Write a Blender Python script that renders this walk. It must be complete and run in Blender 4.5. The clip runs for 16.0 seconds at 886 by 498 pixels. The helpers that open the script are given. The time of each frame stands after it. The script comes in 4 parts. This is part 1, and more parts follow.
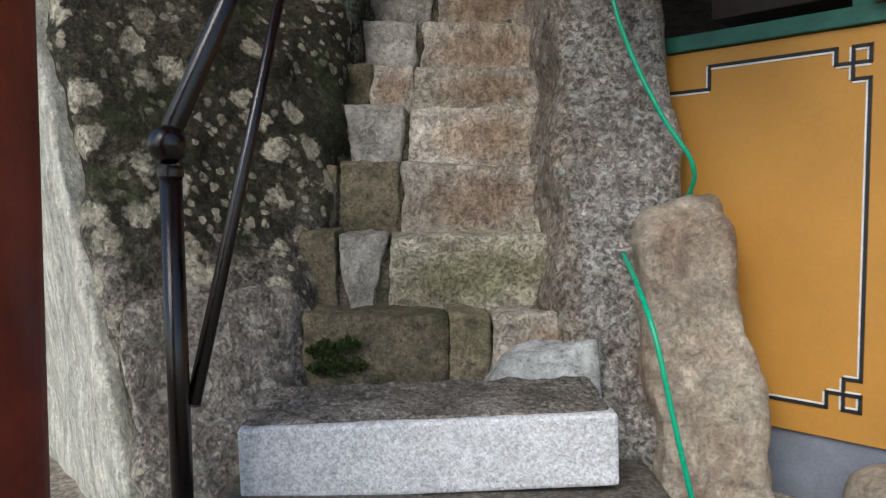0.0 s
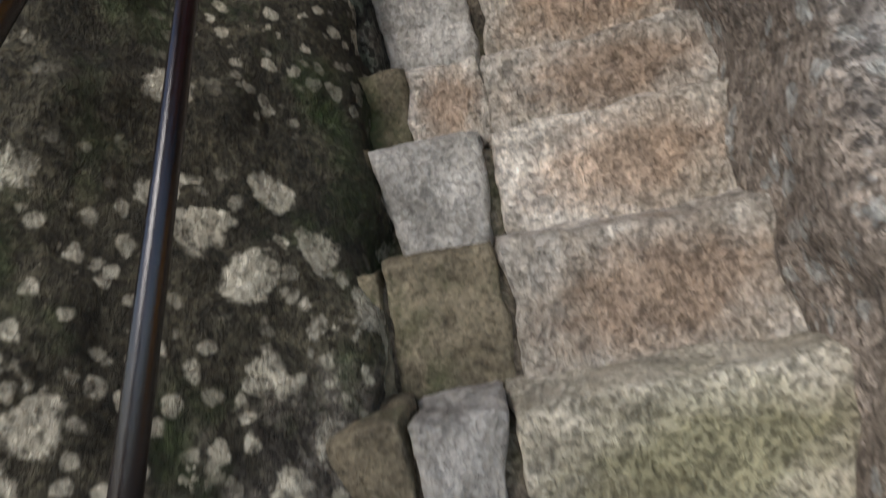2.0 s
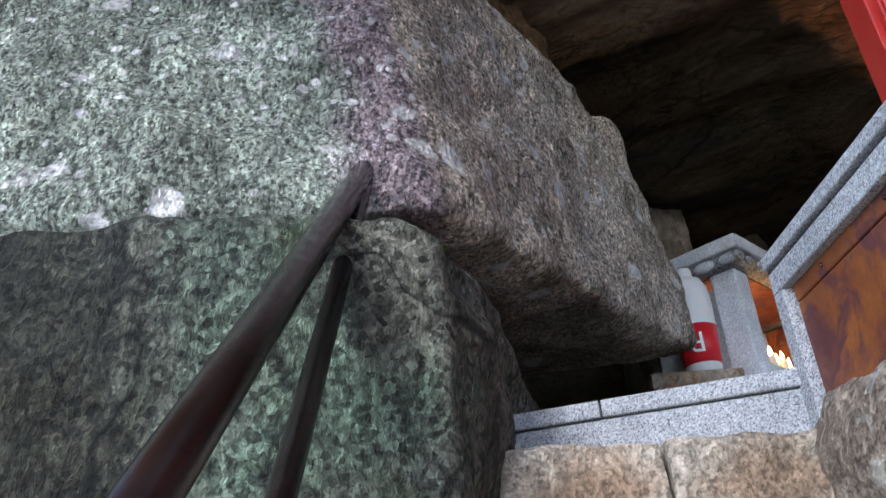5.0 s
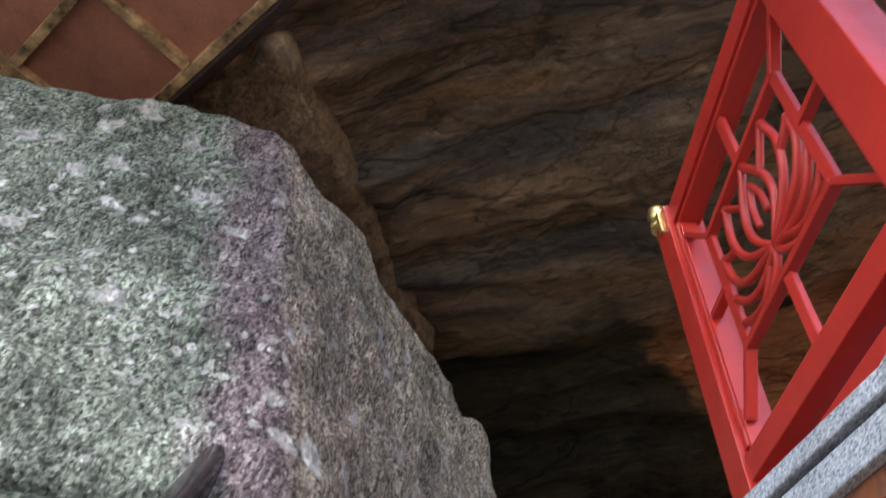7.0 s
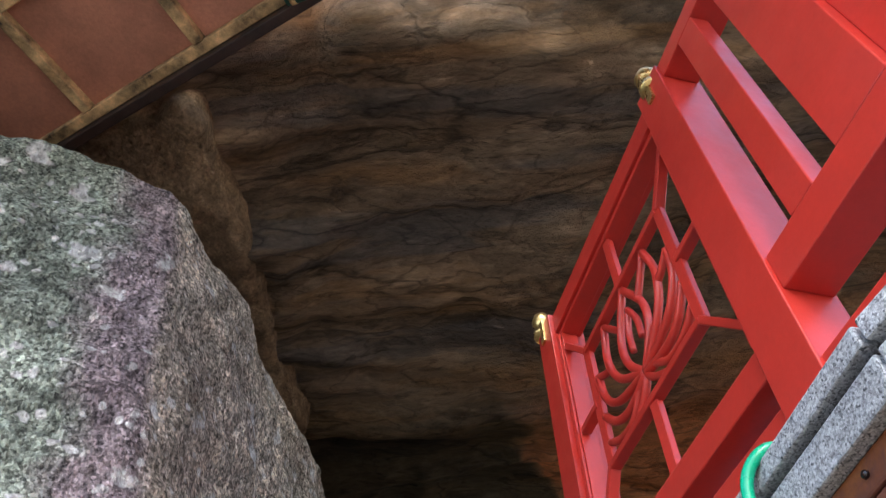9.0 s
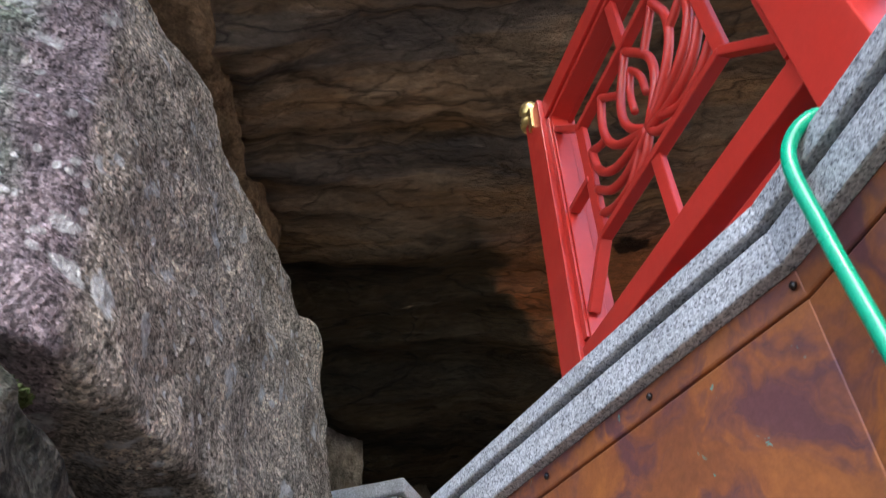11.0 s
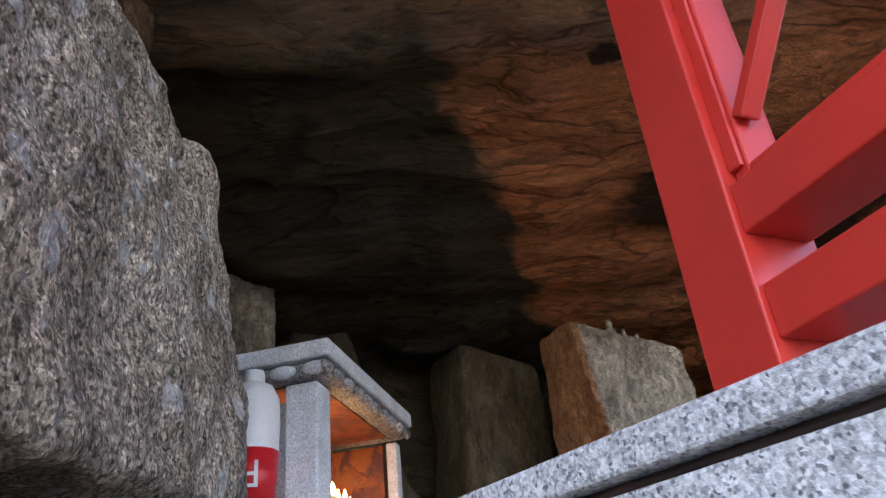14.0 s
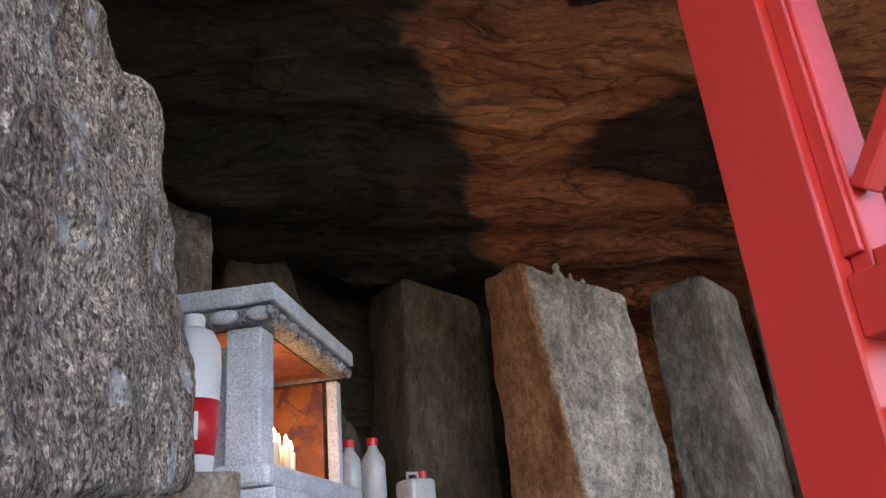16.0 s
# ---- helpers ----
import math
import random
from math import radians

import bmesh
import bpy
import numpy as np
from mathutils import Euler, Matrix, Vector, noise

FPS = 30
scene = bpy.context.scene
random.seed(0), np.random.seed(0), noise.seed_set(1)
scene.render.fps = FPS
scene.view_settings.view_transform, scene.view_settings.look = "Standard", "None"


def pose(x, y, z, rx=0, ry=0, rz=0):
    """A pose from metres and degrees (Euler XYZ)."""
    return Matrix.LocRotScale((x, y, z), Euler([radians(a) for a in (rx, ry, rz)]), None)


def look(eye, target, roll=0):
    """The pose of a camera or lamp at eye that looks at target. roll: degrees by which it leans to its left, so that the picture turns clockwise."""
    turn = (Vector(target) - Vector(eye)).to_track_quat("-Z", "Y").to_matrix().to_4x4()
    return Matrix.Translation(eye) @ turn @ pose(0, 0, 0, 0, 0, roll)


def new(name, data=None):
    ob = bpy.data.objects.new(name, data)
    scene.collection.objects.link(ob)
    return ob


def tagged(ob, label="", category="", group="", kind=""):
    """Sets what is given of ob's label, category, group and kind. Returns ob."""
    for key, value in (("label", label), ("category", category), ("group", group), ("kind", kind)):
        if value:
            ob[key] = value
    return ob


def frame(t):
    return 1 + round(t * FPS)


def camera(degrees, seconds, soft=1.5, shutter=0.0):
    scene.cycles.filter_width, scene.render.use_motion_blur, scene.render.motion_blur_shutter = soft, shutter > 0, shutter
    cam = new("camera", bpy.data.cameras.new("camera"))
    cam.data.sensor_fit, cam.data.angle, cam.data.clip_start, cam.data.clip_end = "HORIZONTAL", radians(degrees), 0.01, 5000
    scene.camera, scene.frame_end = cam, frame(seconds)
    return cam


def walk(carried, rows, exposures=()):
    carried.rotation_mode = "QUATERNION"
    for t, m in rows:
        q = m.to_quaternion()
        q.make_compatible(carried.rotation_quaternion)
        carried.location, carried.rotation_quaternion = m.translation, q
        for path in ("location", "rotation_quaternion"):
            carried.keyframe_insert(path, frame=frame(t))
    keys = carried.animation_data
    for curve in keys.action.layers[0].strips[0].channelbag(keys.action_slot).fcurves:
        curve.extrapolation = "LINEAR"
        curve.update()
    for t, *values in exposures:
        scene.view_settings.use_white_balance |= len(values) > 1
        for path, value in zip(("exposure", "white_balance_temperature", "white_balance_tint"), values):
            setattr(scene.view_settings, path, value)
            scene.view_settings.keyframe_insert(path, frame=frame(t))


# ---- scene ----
cam = camera(60.6, 16.0, soft=1.2, shutter=0.3)
METRES, EYE, TILT, LEAN, TURN = 4.4, 1.25, -3.3, 0.0, 0.0
ROWS = [
    (0.0, 0.0, 0.0, 0.0, 0.0, 0.0, -0.0),
    (0.5, -0.004, 0.0564, 0.0085, 1.65, -0.16, 2.33),
    (1.0, -0.0008, 0.1408, 0.0175, 4.08, -1.42, 5.78),
    (1.5, -0.0096, 0.2326, 0.0257, 5.71, -2.28, 10.36),
    (2.0, -0.0324, 0.3217, 0.0755, 4.81, 0.32, 11.54),
    (2.5, -0.0378, 0.3741, 0.0999, 2.05, 7.28, 8.98),
    (3.0, -0.0382, 0.4108, 0.1386, 1.21, 11.82, 6.22),
    (3.5, -0.0623, 0.4471, 0.1765, 1.92, 17.59, 5.32),
    (4.0, -0.0777, 0.4513, 0.2178, 4.74, 23.18, 4.76),
    (6.5, -0.0785, 0.4471, 0.2329, -7.5, 44.16, -0.47),
    (7.0, -0.0777, 0.435, 0.2508, -12.12, 50.06, -0.09),
    (7.5, -0.0782, 0.4259, 0.2608, -15.97, 54.88, 1.16),
    (8.0, -0.0786, 0.4207, 0.2633, -18.99, 58.06, 2.11),
    (10.5, -0.066, 0.4656, 0.2502, -24.26, 47.71, 1.76),
    (11.0, -0.0492, 0.4967, 0.2525, -24.85, 45.65, 2.34),
    (11.5, -0.0372, 0.522, 0.2813, -24.77, 43.4, 2.96),
    (12.0, -0.0302, 0.5289, 0.2918, -25.22, 41.23, 3.4),
    (12.5, -0.0338, 0.5644, 0.291, -27.03, 38.1, 4.13),
    (13.0, -0.033, 0.604, 0.3243, -29.15, 35.02, 4.89),
    (13.5, -0.0117, 0.6344, 0.3495, -29.58, 34.32, 6.42),
    (14.0, -0.0036, 0.6523, 0.3821, -30.49, 32.57, 6.81),
    (14.5, -0.0061, 0.6629, 0.387, -31.87, 31.4, 7.0),
    (15.0, -0.003, 0.6677, 0.3943, -32.88, 29.34, 7.38),
    (15.5, -0.0163, 0.6668, 0.421, -34.62, 26.87, 7.6),
    (16.0, -0.0151, 0.6785, 0.4405, -36.64, 25.03, 6.93),
]
EXPOSURES = [(0.0, 0.5, 6500, 10), (1.5, 0.8, 6500, 12), (3.0, 1.0, 6100, 12), (4.0, 1.7, 5700, 12), (8.0, 2.1, 6300, 14), (12.5, 2.2, 6100, 16), (14.5, 2.15, 6000, 18), (16.0, 2.3, 6000, 18)]
walk(cam, [(t, pose(0, 0, EYE, TILT, LEAN, TURN) @ pose(METRES * x, METRES * y, METRES * z, 90 + pitch, roll, yaw)) for t, x, y, z, yaw, pitch, roll in ROWS],
     EXPOSURES)

# ---- world, sun, exposure ----
world = bpy.data.worlds.new("sky")
scene.world = world
world.use_nodes = True
wn = world.node_tree.nodes
sky = wn.new("ShaderNodeTexSky")
sky.sky_type, sky.sun_disc = "NISHITA", False
sky.sun_elevation, sky.sun_rotation = radians(39), radians(207)
sky.air_density, sky.dust_density = 1.0, 1.0
world.node_tree.links.new(sky.outputs[0], wn["Background"].inputs[0])
wn["Background"].inputs[1].default_value = 0.15
sun_data = bpy.data.lights.new("sun", "SUN")
sun_data.energy, sun_data.angle, sun_data.color = 1.5, radians(30), (1.0, 0.97, 0.93)
sun = new("sun", sun_data)
sun.matrix_world = look((-3.2, -6.2, 5.6), (0, 0, 0))


# ---- materials ----
def mat(name):
    m = bpy.data.materials.new(name)
    m.use_nodes = True
    return m, m.node_tree.nodes, m.node_tree.links, m.node_tree.nodes["Principled BSDF"]


def sock(node, v, links, i):
    if isinstance(v, bpy.types.NodeSocket):
        links.new(v, node.inputs[i])
    elif v is not None:
        node.inputs[i].default_value = v


def coords(n, l, scale=(1, 1, 1), rot=(0, 0, 0)):
    tc = n.new("ShaderNodeTexCoord")
    mp = n.new("ShaderNodeMapping")
    mp.inputs["Scale"].default_value = scale
    mp.inputs["Rotation"].default_value = [radians(a) for a in rot]
    l.new(tc.outputs["Object"], mp.inputs[0])
    return mp.outputs[0]


def noise_tex(n, l, vec, scale, detail=5, rough=0.6, distort=0.0):
    t = n.new("ShaderNodeTexNoise")
    l.new(vec, t.inputs["Vector"])
    t.inputs["Scale"].default_value, t.inputs["Detail"].default_value = scale, detail
    t.inputs["Roughness"].default_value, t.inputs["Distortion"].default_value = rough, distort
    return t.outputs[0]


def voro(n, l, vec, scale, out="Distance", feature="F1"):
    t = n.new("ShaderNodeTexVoronoi")
    t.feature = feature
    l.new(vec, t.inputs["Vector"])
    t.inputs["Scale"].default_value = scale
    return t.outputs[out]


def ramp(n, l, fac, *stops):
    r = n.new("ShaderNodeValToRGB")
    e = r.color_ramp.elements
    while len(e) < len(stops):
        e.new(0.5)
    for k, (p, c) in zip(e, stops):
        k.position = p
        k.color = (c, c, c, 1) if isinstance(c, (int, float)) else (*c, 1)
    l.new(fac, r.inputs[0])
    return r.outputs[0]


def mix(n, l, fac, a, b, blend="MIX"):
    m = n.new("ShaderNodeMix")
    m.data_type, m.blend_type = "RGBA", blend
    sock(m, fac, l, 0)
    sock(m, (*a, 1) if isinstance(a, tuple) else a, l, 6)
    sock(m, (*b, 1) if isinstance(b, tuple) else b, l, 7)
    return m.outputs[2]


def calc(n, l, op, a, b=None):
    m = n.new("ShaderNodeMath")
    m.operation = op
    m.use_clamp = True
    sock(m, a, l, 0)
    sock(m, b, l, 1)
    return m.outputs[0]


def bump(n, l, p, height, strength, dist, before=None):
    b = n.new("ShaderNodeBump")
    b.inputs["Strength"].default_value, b.inputs["Distance"].default_value = strength, dist
    l.new(height, b.inputs["Height"])
    if before is not None:
        l.new(before, b.inputs["Normal"])
    l.new(b.outputs[0], p.inputs["Normal"])
    return b.outputs[0]


def warped(n, l, vec, scale, amount):
    t = n.new("ShaderNodeTexNoise")
    l.new(vec, t.inputs["Vector"])
    t.inputs["Scale"].default_value, t.inputs["Detail"].default_value = scale, 4
    sub = n.new("ShaderNodeVectorMath")
    sub.operation = "SUBTRACT"
    l.new(t.outputs["Color"], sub.inputs[0])
    sub.inputs[1].default_value = (0.5, 0.5, 0.5)
    sc = n.new("ShaderNodeVectorMath")
    sc.operation = "SCALE"
    l.new(sub.outputs[0], sc.inputs[0])
    sc.inputs["Scale"].default_value = amount
    ad = n.new("ShaderNodeVectorMath")
    l.new(vec, ad.inputs[0])
    l.new(sc.outputs[0], ad.inputs[1])
    return ad.outputs[0]


def rock_mat(name, dark, light, lichen=0.0, moss=0.0, tint=None, grain=90, rough=0.9, streak=(1, 1, 1), rot=(0, 0, 0), relief=0.5, lscale=9.0,
             lcol=(0.62, 0.6, 0.5), crystals=0.5, vary=0.0, contrast=1.0, flaky=False, speck=0.6, zones=(), worn=None, cracks=0.0):
    """Granite-like rock: broad stains, crystal grain, pale lichen discs, moss."""
    m, n, l, p = mat(name)
    v = coords(n, l, streak, rot)
    flat = coords(n, l)
    if vary:
        info = n.new("ShaderNodeObjectInfo")
        off = n.new("ShaderNodeVectorMath")
        off.operation = "MULTIPLY_ADD"
        comb = n.new("ShaderNodeCombineXYZ")
        for i in range(3):
            l.new(info.outputs["Random"], comb.inputs[i])
        l.new(comb.outputs[0], off.inputs[0])
        off.inputs[1].default_value = (17, 31, 23)
        l.new(v, off.inputs[2])
        v = off.outputs[0]
    broad = ramp(n, l, noise_tex(n, l, v, 2.6, 8, 0.65, 0.6), (0.5 - 0.22 / contrast, 0.0), (0.5 + 0.2 / contrast, 1.0))
    col = mix(n, l, broad, dark, light)
    if tint is not None:
        col = mix(n, l, ramp(n, l, noise_tex(n, l, v, 1.7, 6, 0.6, 1.0), (0.48, 0.0), (0.68, 0.85)), col, tint)
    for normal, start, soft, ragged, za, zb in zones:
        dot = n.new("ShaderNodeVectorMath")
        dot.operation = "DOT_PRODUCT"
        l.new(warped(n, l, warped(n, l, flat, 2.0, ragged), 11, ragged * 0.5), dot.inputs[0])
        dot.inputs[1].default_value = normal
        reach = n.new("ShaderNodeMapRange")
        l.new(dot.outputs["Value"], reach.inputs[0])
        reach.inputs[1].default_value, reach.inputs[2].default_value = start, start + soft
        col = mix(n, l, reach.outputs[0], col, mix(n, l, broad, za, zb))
    if worn is not None:
        tc = n.new("ShaderNodeTexCoord")
        spot = n.new("ShaderNodeVectorMath")
        spot.operation = "DISTANCE"
        l.new(warped(n, l, warped(n, l, tc.outputs["Generated"], 2.5, 0.35), 9, 0.3), spot.inputs[0])
        spot.inputs[1].default_value = (0.52, 0.2, 0.5)
        col = mix(n, l, ramp(n, l, spot.outputs["Value"], (0.24, 0.7), (0.5, 0.0)), col, mix(n, l, broad, worn, tuple(c * 1.8 for c in worn)))
    if vary:
        shade = ramp(n, l, info.outputs["Random"], (0.0, 0.8), (1.0, 1.12))
        col = mix(n, l, 1.0, col, shade, "MULTIPLY")
    mid = ramp(n, l, noise_tex(n, l, v, 14, 6, 0.7, 0.3), (0.32, 0.45), (0.68, 1.5))
    col = mix(n, l, 0.75, col, mid, "MULTIPLY")
    cells = voro(n, l, warped(n, l, flat, grain * 0.8, 0.6 / grain), grain, "Color")
    crys = ramp(n, l, cells, (0.1, 0.25), (0.4, 0.9), (0.85, 1.9))
    col = mix(n, l, crystals, col, crys, "MULTIPLY")
    pits = ramp(n, l, noise_tex(n, l, v if flaky else flat, (52 if flaky else grain * 0.45), 5, 0.75), (0.33, 0.12), (0.5, 1.0))
    col = mix(n, l, speck, col, pits, "MULTIPLY")
    if cracks:
        rift = noise_tex(n, l, warped(n, l, flat, 3, 0.25), 1.5, 3, 0.5)
        rift = ramp(n, l, rift, (0.485, 1.0), (0.5, 1 - cracks), (0.515, 1.0))
        col = mix(n, l, 1.0, col, rift, "MULTIPLY")
    wv = warped(n, l, warped(n, l, flat, lscale * 1.3, 0.75 / lscale), lscale * 7, 0.3 / lscale)
    patchy = ramp(n, l, noise_tex(n, l, flat, 2.1, 3), (0.44, 0.0), (0.6, 1.0))
    height = mix(n, l, 0.5, mid, pits)
    if lichen:
        d1 = ramp(n, l, voro(n, l, wv, lscale), (0.16 + 0.16 * lichen, 1.0), (0.24 + 0.17 * lichen, 0.0))
        d2 = ramp(n, l, voro(n, l, warped(n, l, flat, lscale * 4, 0.25 / lscale), lscale * 2.7), (0.14 + 0.14 * lichen, 0.95), (0.22 + 0.15 * lichen, 0.0))
        some = ramp(n, l, voro(n, l, wv, lscale, "Color"), (0.32, 0.0), (0.37, 1.0))
        d = calc(n, l, "MAXIMUM", calc(n, l, "MULTIPLY", d1, some), calc(n, l, "MULTIPLY", d2, patchy))
        d = calc(n, l, "MULTIPLY", d, ramp(n, l, noise_tex(n, l, flat, 60, 4), (0.32, 0.2), (0.48, 1.0)))
        lc = mix(n, l, ramp(n, l, noise_tex(n, l, flat, 25, 3), (0.3, 0.55), (0.7, 1.15)), (0, 0, 0), lcol)
        col = mix(n, l, d, col, lc)
    if moss:
        g = ramp(n, l, noise_tex(n, l, flat, 3.4, 6, 0.65), (0.6 - 0.25 * moss, 0.0), (0.75 - 0.2 * moss, 0.8))
        col = mix(n, l, g, col, mix(n, l, noise_tex(n, l, flat, 50, 3), (0.012, 0.02, 0.006), (0.05, 0.085, 0.02)))
    l.new(col, p.inputs["Base Color"])
    p.inputs["Roughness"].default_value = rough
    p.inputs["Specular IOR Level"].default_value = 0.3
    bb = bump(n, l, p, height, relief, 0.055 if flaky else 0.03)
    bump(n, l, p, cells, relief * 0.35, 0.006, bb)
    return m


def plain_mat(name, col, rough=0.5, metal=0.0, vary=0.12, scale=8, grain=0.08, bmp=0.06, coat=0.0, spec=0.5):
    m, n, l, p = mat(name)
    v = coords(n, l)
    a = ramp(n, l, noise_tex(n, l, v, scale, 6, 0.65), (0.3, 1 - vary * 2), (0.7, 1 + vary))
    b = ramp(n, l, noise_tex(n, l, v, scale * 18, 4, 0.7), (0.3, 1 - grain * 2), (0.7, 1 + grain))
    c = mix(n, l, 1.0, mix(n, l, 1.0, tuple(col), a, "MULTIPLY"), b, "MULTIPLY")
    l.new(c, p.inputs["Base Color"])
    l.new(ramp(n, l, noise_tex(n, l, v, scale * 2.3, 4), (0.3, max(rough - 0.08, 0.02)), (0.7, min(rough + 0.1, 1))), p.inputs["Roughness"])
    p.inputs["Metallic"].default_value, p.inputs["Coat Weight"].default_value = metal, coat
    p.inputs["Specular IOR Level"].default_value = spec
    bump(n, l, p, noise_tex(n, l, v, scale * 9, 5, 0.7), bmp, 0.01)
    return m


def granite_mat(name, lo, hi, grain=260, stain=0.3):
    m, n, l, p = mat(name)
    v = coords(n, l)
    c = voro(n, l, v, grain, "Color")
    col = mix(n, l, ramp(n, l, c, (0.05, 0.0), (0.35, 0.55), (0.8, 1.0)), lo, hi)
    st = ramp(n, l, noise_tex(n, l, v, 5, 6, 0.7), (0.3, 1 - stain), (0.62, 1.05))
    col = mix(n, l, 1.0, col, st, "MULTIPLY")
    fine = ramp(n, l, noise_tex(n, l, v, grain * 0.35, 3, 0.8), (0.35, 0.6), (0.6, 1.15))
    col = mix(n, l, 0.8, col, fine, "MULTIPLY")
    l.new(col, p.inputs["Base Color"])
    p.inputs["Roughness"].default_value = 0.8
    bump(n, l, p, fine, 0.35, 0.004)
    return m


def copper_mat():
    m, n, l, p = mat("weathered_copper")
    v = coords(n, l)
    w = warped(n, l, v, 5, 0.25)
    base = mix(n, l, ramp(n, l, noise_tex(n, l, w, 4, 8, 0.62, 0.5), (0.38, 0.0), (0.62, 1.0)), (0.2, 0.065, 0.028), (0.36, 0.12, 0.03))
    pur = ramp(n, l, noise_tex(n, l, w, 6.5, 6, 0.6, 0.8), (0.46, 0.0), (0.58, 0.95))
    col = mix(n, l, pur, base, (0.12, 0.045, 0.05))
    teal = ramp(n, l, noise_tex(n, l, w, 22, 4, 0.6), (0.69, 0.0), (0.73, 0.9))
    col = mix(n, l, teal, col, (0.08, 0.33, 0.3))
    col = mix(n, l, 0.5, col, ramp(n, l, noise_tex(n, l, v, 90, 4, 0.7), (0.3, 0.7), (0.7, 1.25)), "MULTIPLY")
    l.new(col, p.inputs["Base Color"])
    p.inputs["Metallic"].default_value = 0.25
    l.new(ramp(n, l, noise_tex(n, l, v, 7, 5), (0.3, 0.4), (0.7, 0.65)), p.inputs["Roughness"])
    bump(n, l, p, noise_tex(n, l, v, 3, 4), 0.12, 0.03)
    return m


def cave_mat():
    """Cave roof: strata along the lip, thin dark rifts, an ochre field, scattered soot, shade painted on the inner
    left.
    """
    m, n, l, p = mat("cave_rock")
    turned = coords(n, l, (1, 1, 1), (0, 0, 28))

    def stretched(scale):
        mp = n.new("ShaderNodeMapping")
        mp.inputs["Scale"].default_value = scale
        l.new(turned, mp.inputs[0])
        return mp.outputs[0]
    v = stretched((0.5, 1.7, 1.5))
    long = stretched((0.1, 1.0, 0.8))
    flat = coords(n, l)
    w = warped(n, l, warped(n, l, v, 1.2, 0.35), 5, 0.06)
    band = noise_tex(n, l, w, 1.9, 10, 0.62, 0.3)
    col = mix(n, l, ramp(n, l, band, (0.36, 0.0), (0.64, 1.0)), (0.15, 0.105, 0.065), (0.5, 0.36, 0.23))
    beds = noise_tex(n, l, warped(n, l, long, 1.5, 0.3), 3.2, 4, 0.55)
    col = mix(n, l, ramp(n, l, beds, (0.4, 0.6), (0.46, 0.0)), col, (0.16, 0.155, 0.15))
    col = mix(n, l, ramp(n, l, beds, (0.53, 0.0), (0.62, 0.65)), col, (0.5, 0.29, 0.13))
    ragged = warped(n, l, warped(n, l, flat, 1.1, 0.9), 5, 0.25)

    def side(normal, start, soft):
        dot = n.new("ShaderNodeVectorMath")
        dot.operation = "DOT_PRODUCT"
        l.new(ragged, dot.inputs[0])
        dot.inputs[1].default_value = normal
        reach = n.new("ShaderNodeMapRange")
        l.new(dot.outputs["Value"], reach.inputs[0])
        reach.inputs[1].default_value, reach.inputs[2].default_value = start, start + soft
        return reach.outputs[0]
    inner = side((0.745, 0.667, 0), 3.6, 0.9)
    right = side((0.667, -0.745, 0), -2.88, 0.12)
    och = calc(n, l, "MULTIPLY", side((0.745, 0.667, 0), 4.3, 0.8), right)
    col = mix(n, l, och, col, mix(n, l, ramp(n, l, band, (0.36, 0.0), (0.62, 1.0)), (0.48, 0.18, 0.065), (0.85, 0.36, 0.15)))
    # deep shade of the inner left, painted into the colour as near black
    inner_shade = calc(n, l, "MULTIPLY", inner, calc(n, l, "SUBTRACT", 1.0, right))
    col = mix(n, l, calc(n, l, "MULTIPLY", inner_shade, 0.85), col, mix(n, l, band, (0.014, 0.013, 0.009), (0.12, 0.105, 0.06)))
    for at, size in (((3.55, 5.35, 5.3), 0.55), ((4.4, 5.3, 5.3), 0.5), ((2.55, 5.37, 5.25), 0.06), ((2.68, 5.4, 5.25), 0.05), ((2.2, 4.7, 5.3), 0.12)):
        far = n.new("ShaderNodeVectorMath")
        far.operation = "DISTANCE"
        l.new(warped(n, l, warped(n, l, flat, 2.2 if size > 0.2 else 9, size * 0.9), 9, size * 0.4), far.inputs[0])
        far.inputs[1].default_value = at
        d = n.new("ShaderNodeMapRange")
        l.new(far.outputs["Value"], d.inputs[0])
        d.inputs[1].default_value, d.inputs[2].default_value = size * 1.15, size * 0.9
        col = mix(n, l, calc(n, l, "MULTIPLY", d.outputs[0], 0.9), col, (0.025, 0.017, 0.012))
    soot = ramp(n, l, noise_tex(n, l, w, 1.2, 7, 0.6, 0.7), (0.57, 0.0), (0.68, 0.7))
    col = mix(n, l, soot, col, (0.02, 0.016, 0.013))
    rift1 = ramp(n, l, noise_tex(n, l, w, 1.2, 4, 0.5, 0.3), (0.48, 1.0), (0.5, 0.06), (0.51, 1.0))
    rift2 = ramp(n, l, noise_tex(n, l, w, 4.0, 4, 0.5, 0.2), (0.47, 1.0), (0.5, 0.4), (0.52, 1.0))
    rift = calc(n, l, "MULTIPLY", rift1, rift2)
    col = mix(n, l, 0.6, col, rift, "MULTIPLY")
    fine = ramp(n, l, noise_tex(n, l, w, 16, 10, 0.76), (0.3, 0.45), (0.62, 1.4))
    col = mix(n, l, 0.8, col, fine, "MULTIPLY")
    l.new(col, p.inputs["Base Color"])
    p.inputs["Roughness"].default_value = 0.92
    p.inputs["Specular IOR Level"].default_value = 0.25
    bb = bump(n, l, p, band, 1.0, 0.22)
    bb = bump(n, l, p, rift, 1.0, 0.06, bb)
    bump(n, l, p, fine, 0.9, 0.06, bb)
    return m


def glow_mat(name, col, power):
    m, n, l, p = mat(name)
    p.inputs["Base Color"].default_value = (*col, 1)
    p.inputs["Emission Color"].default_value = (*col, 1)
    p.inputs["Emission Strength"].default_value = power
    return m


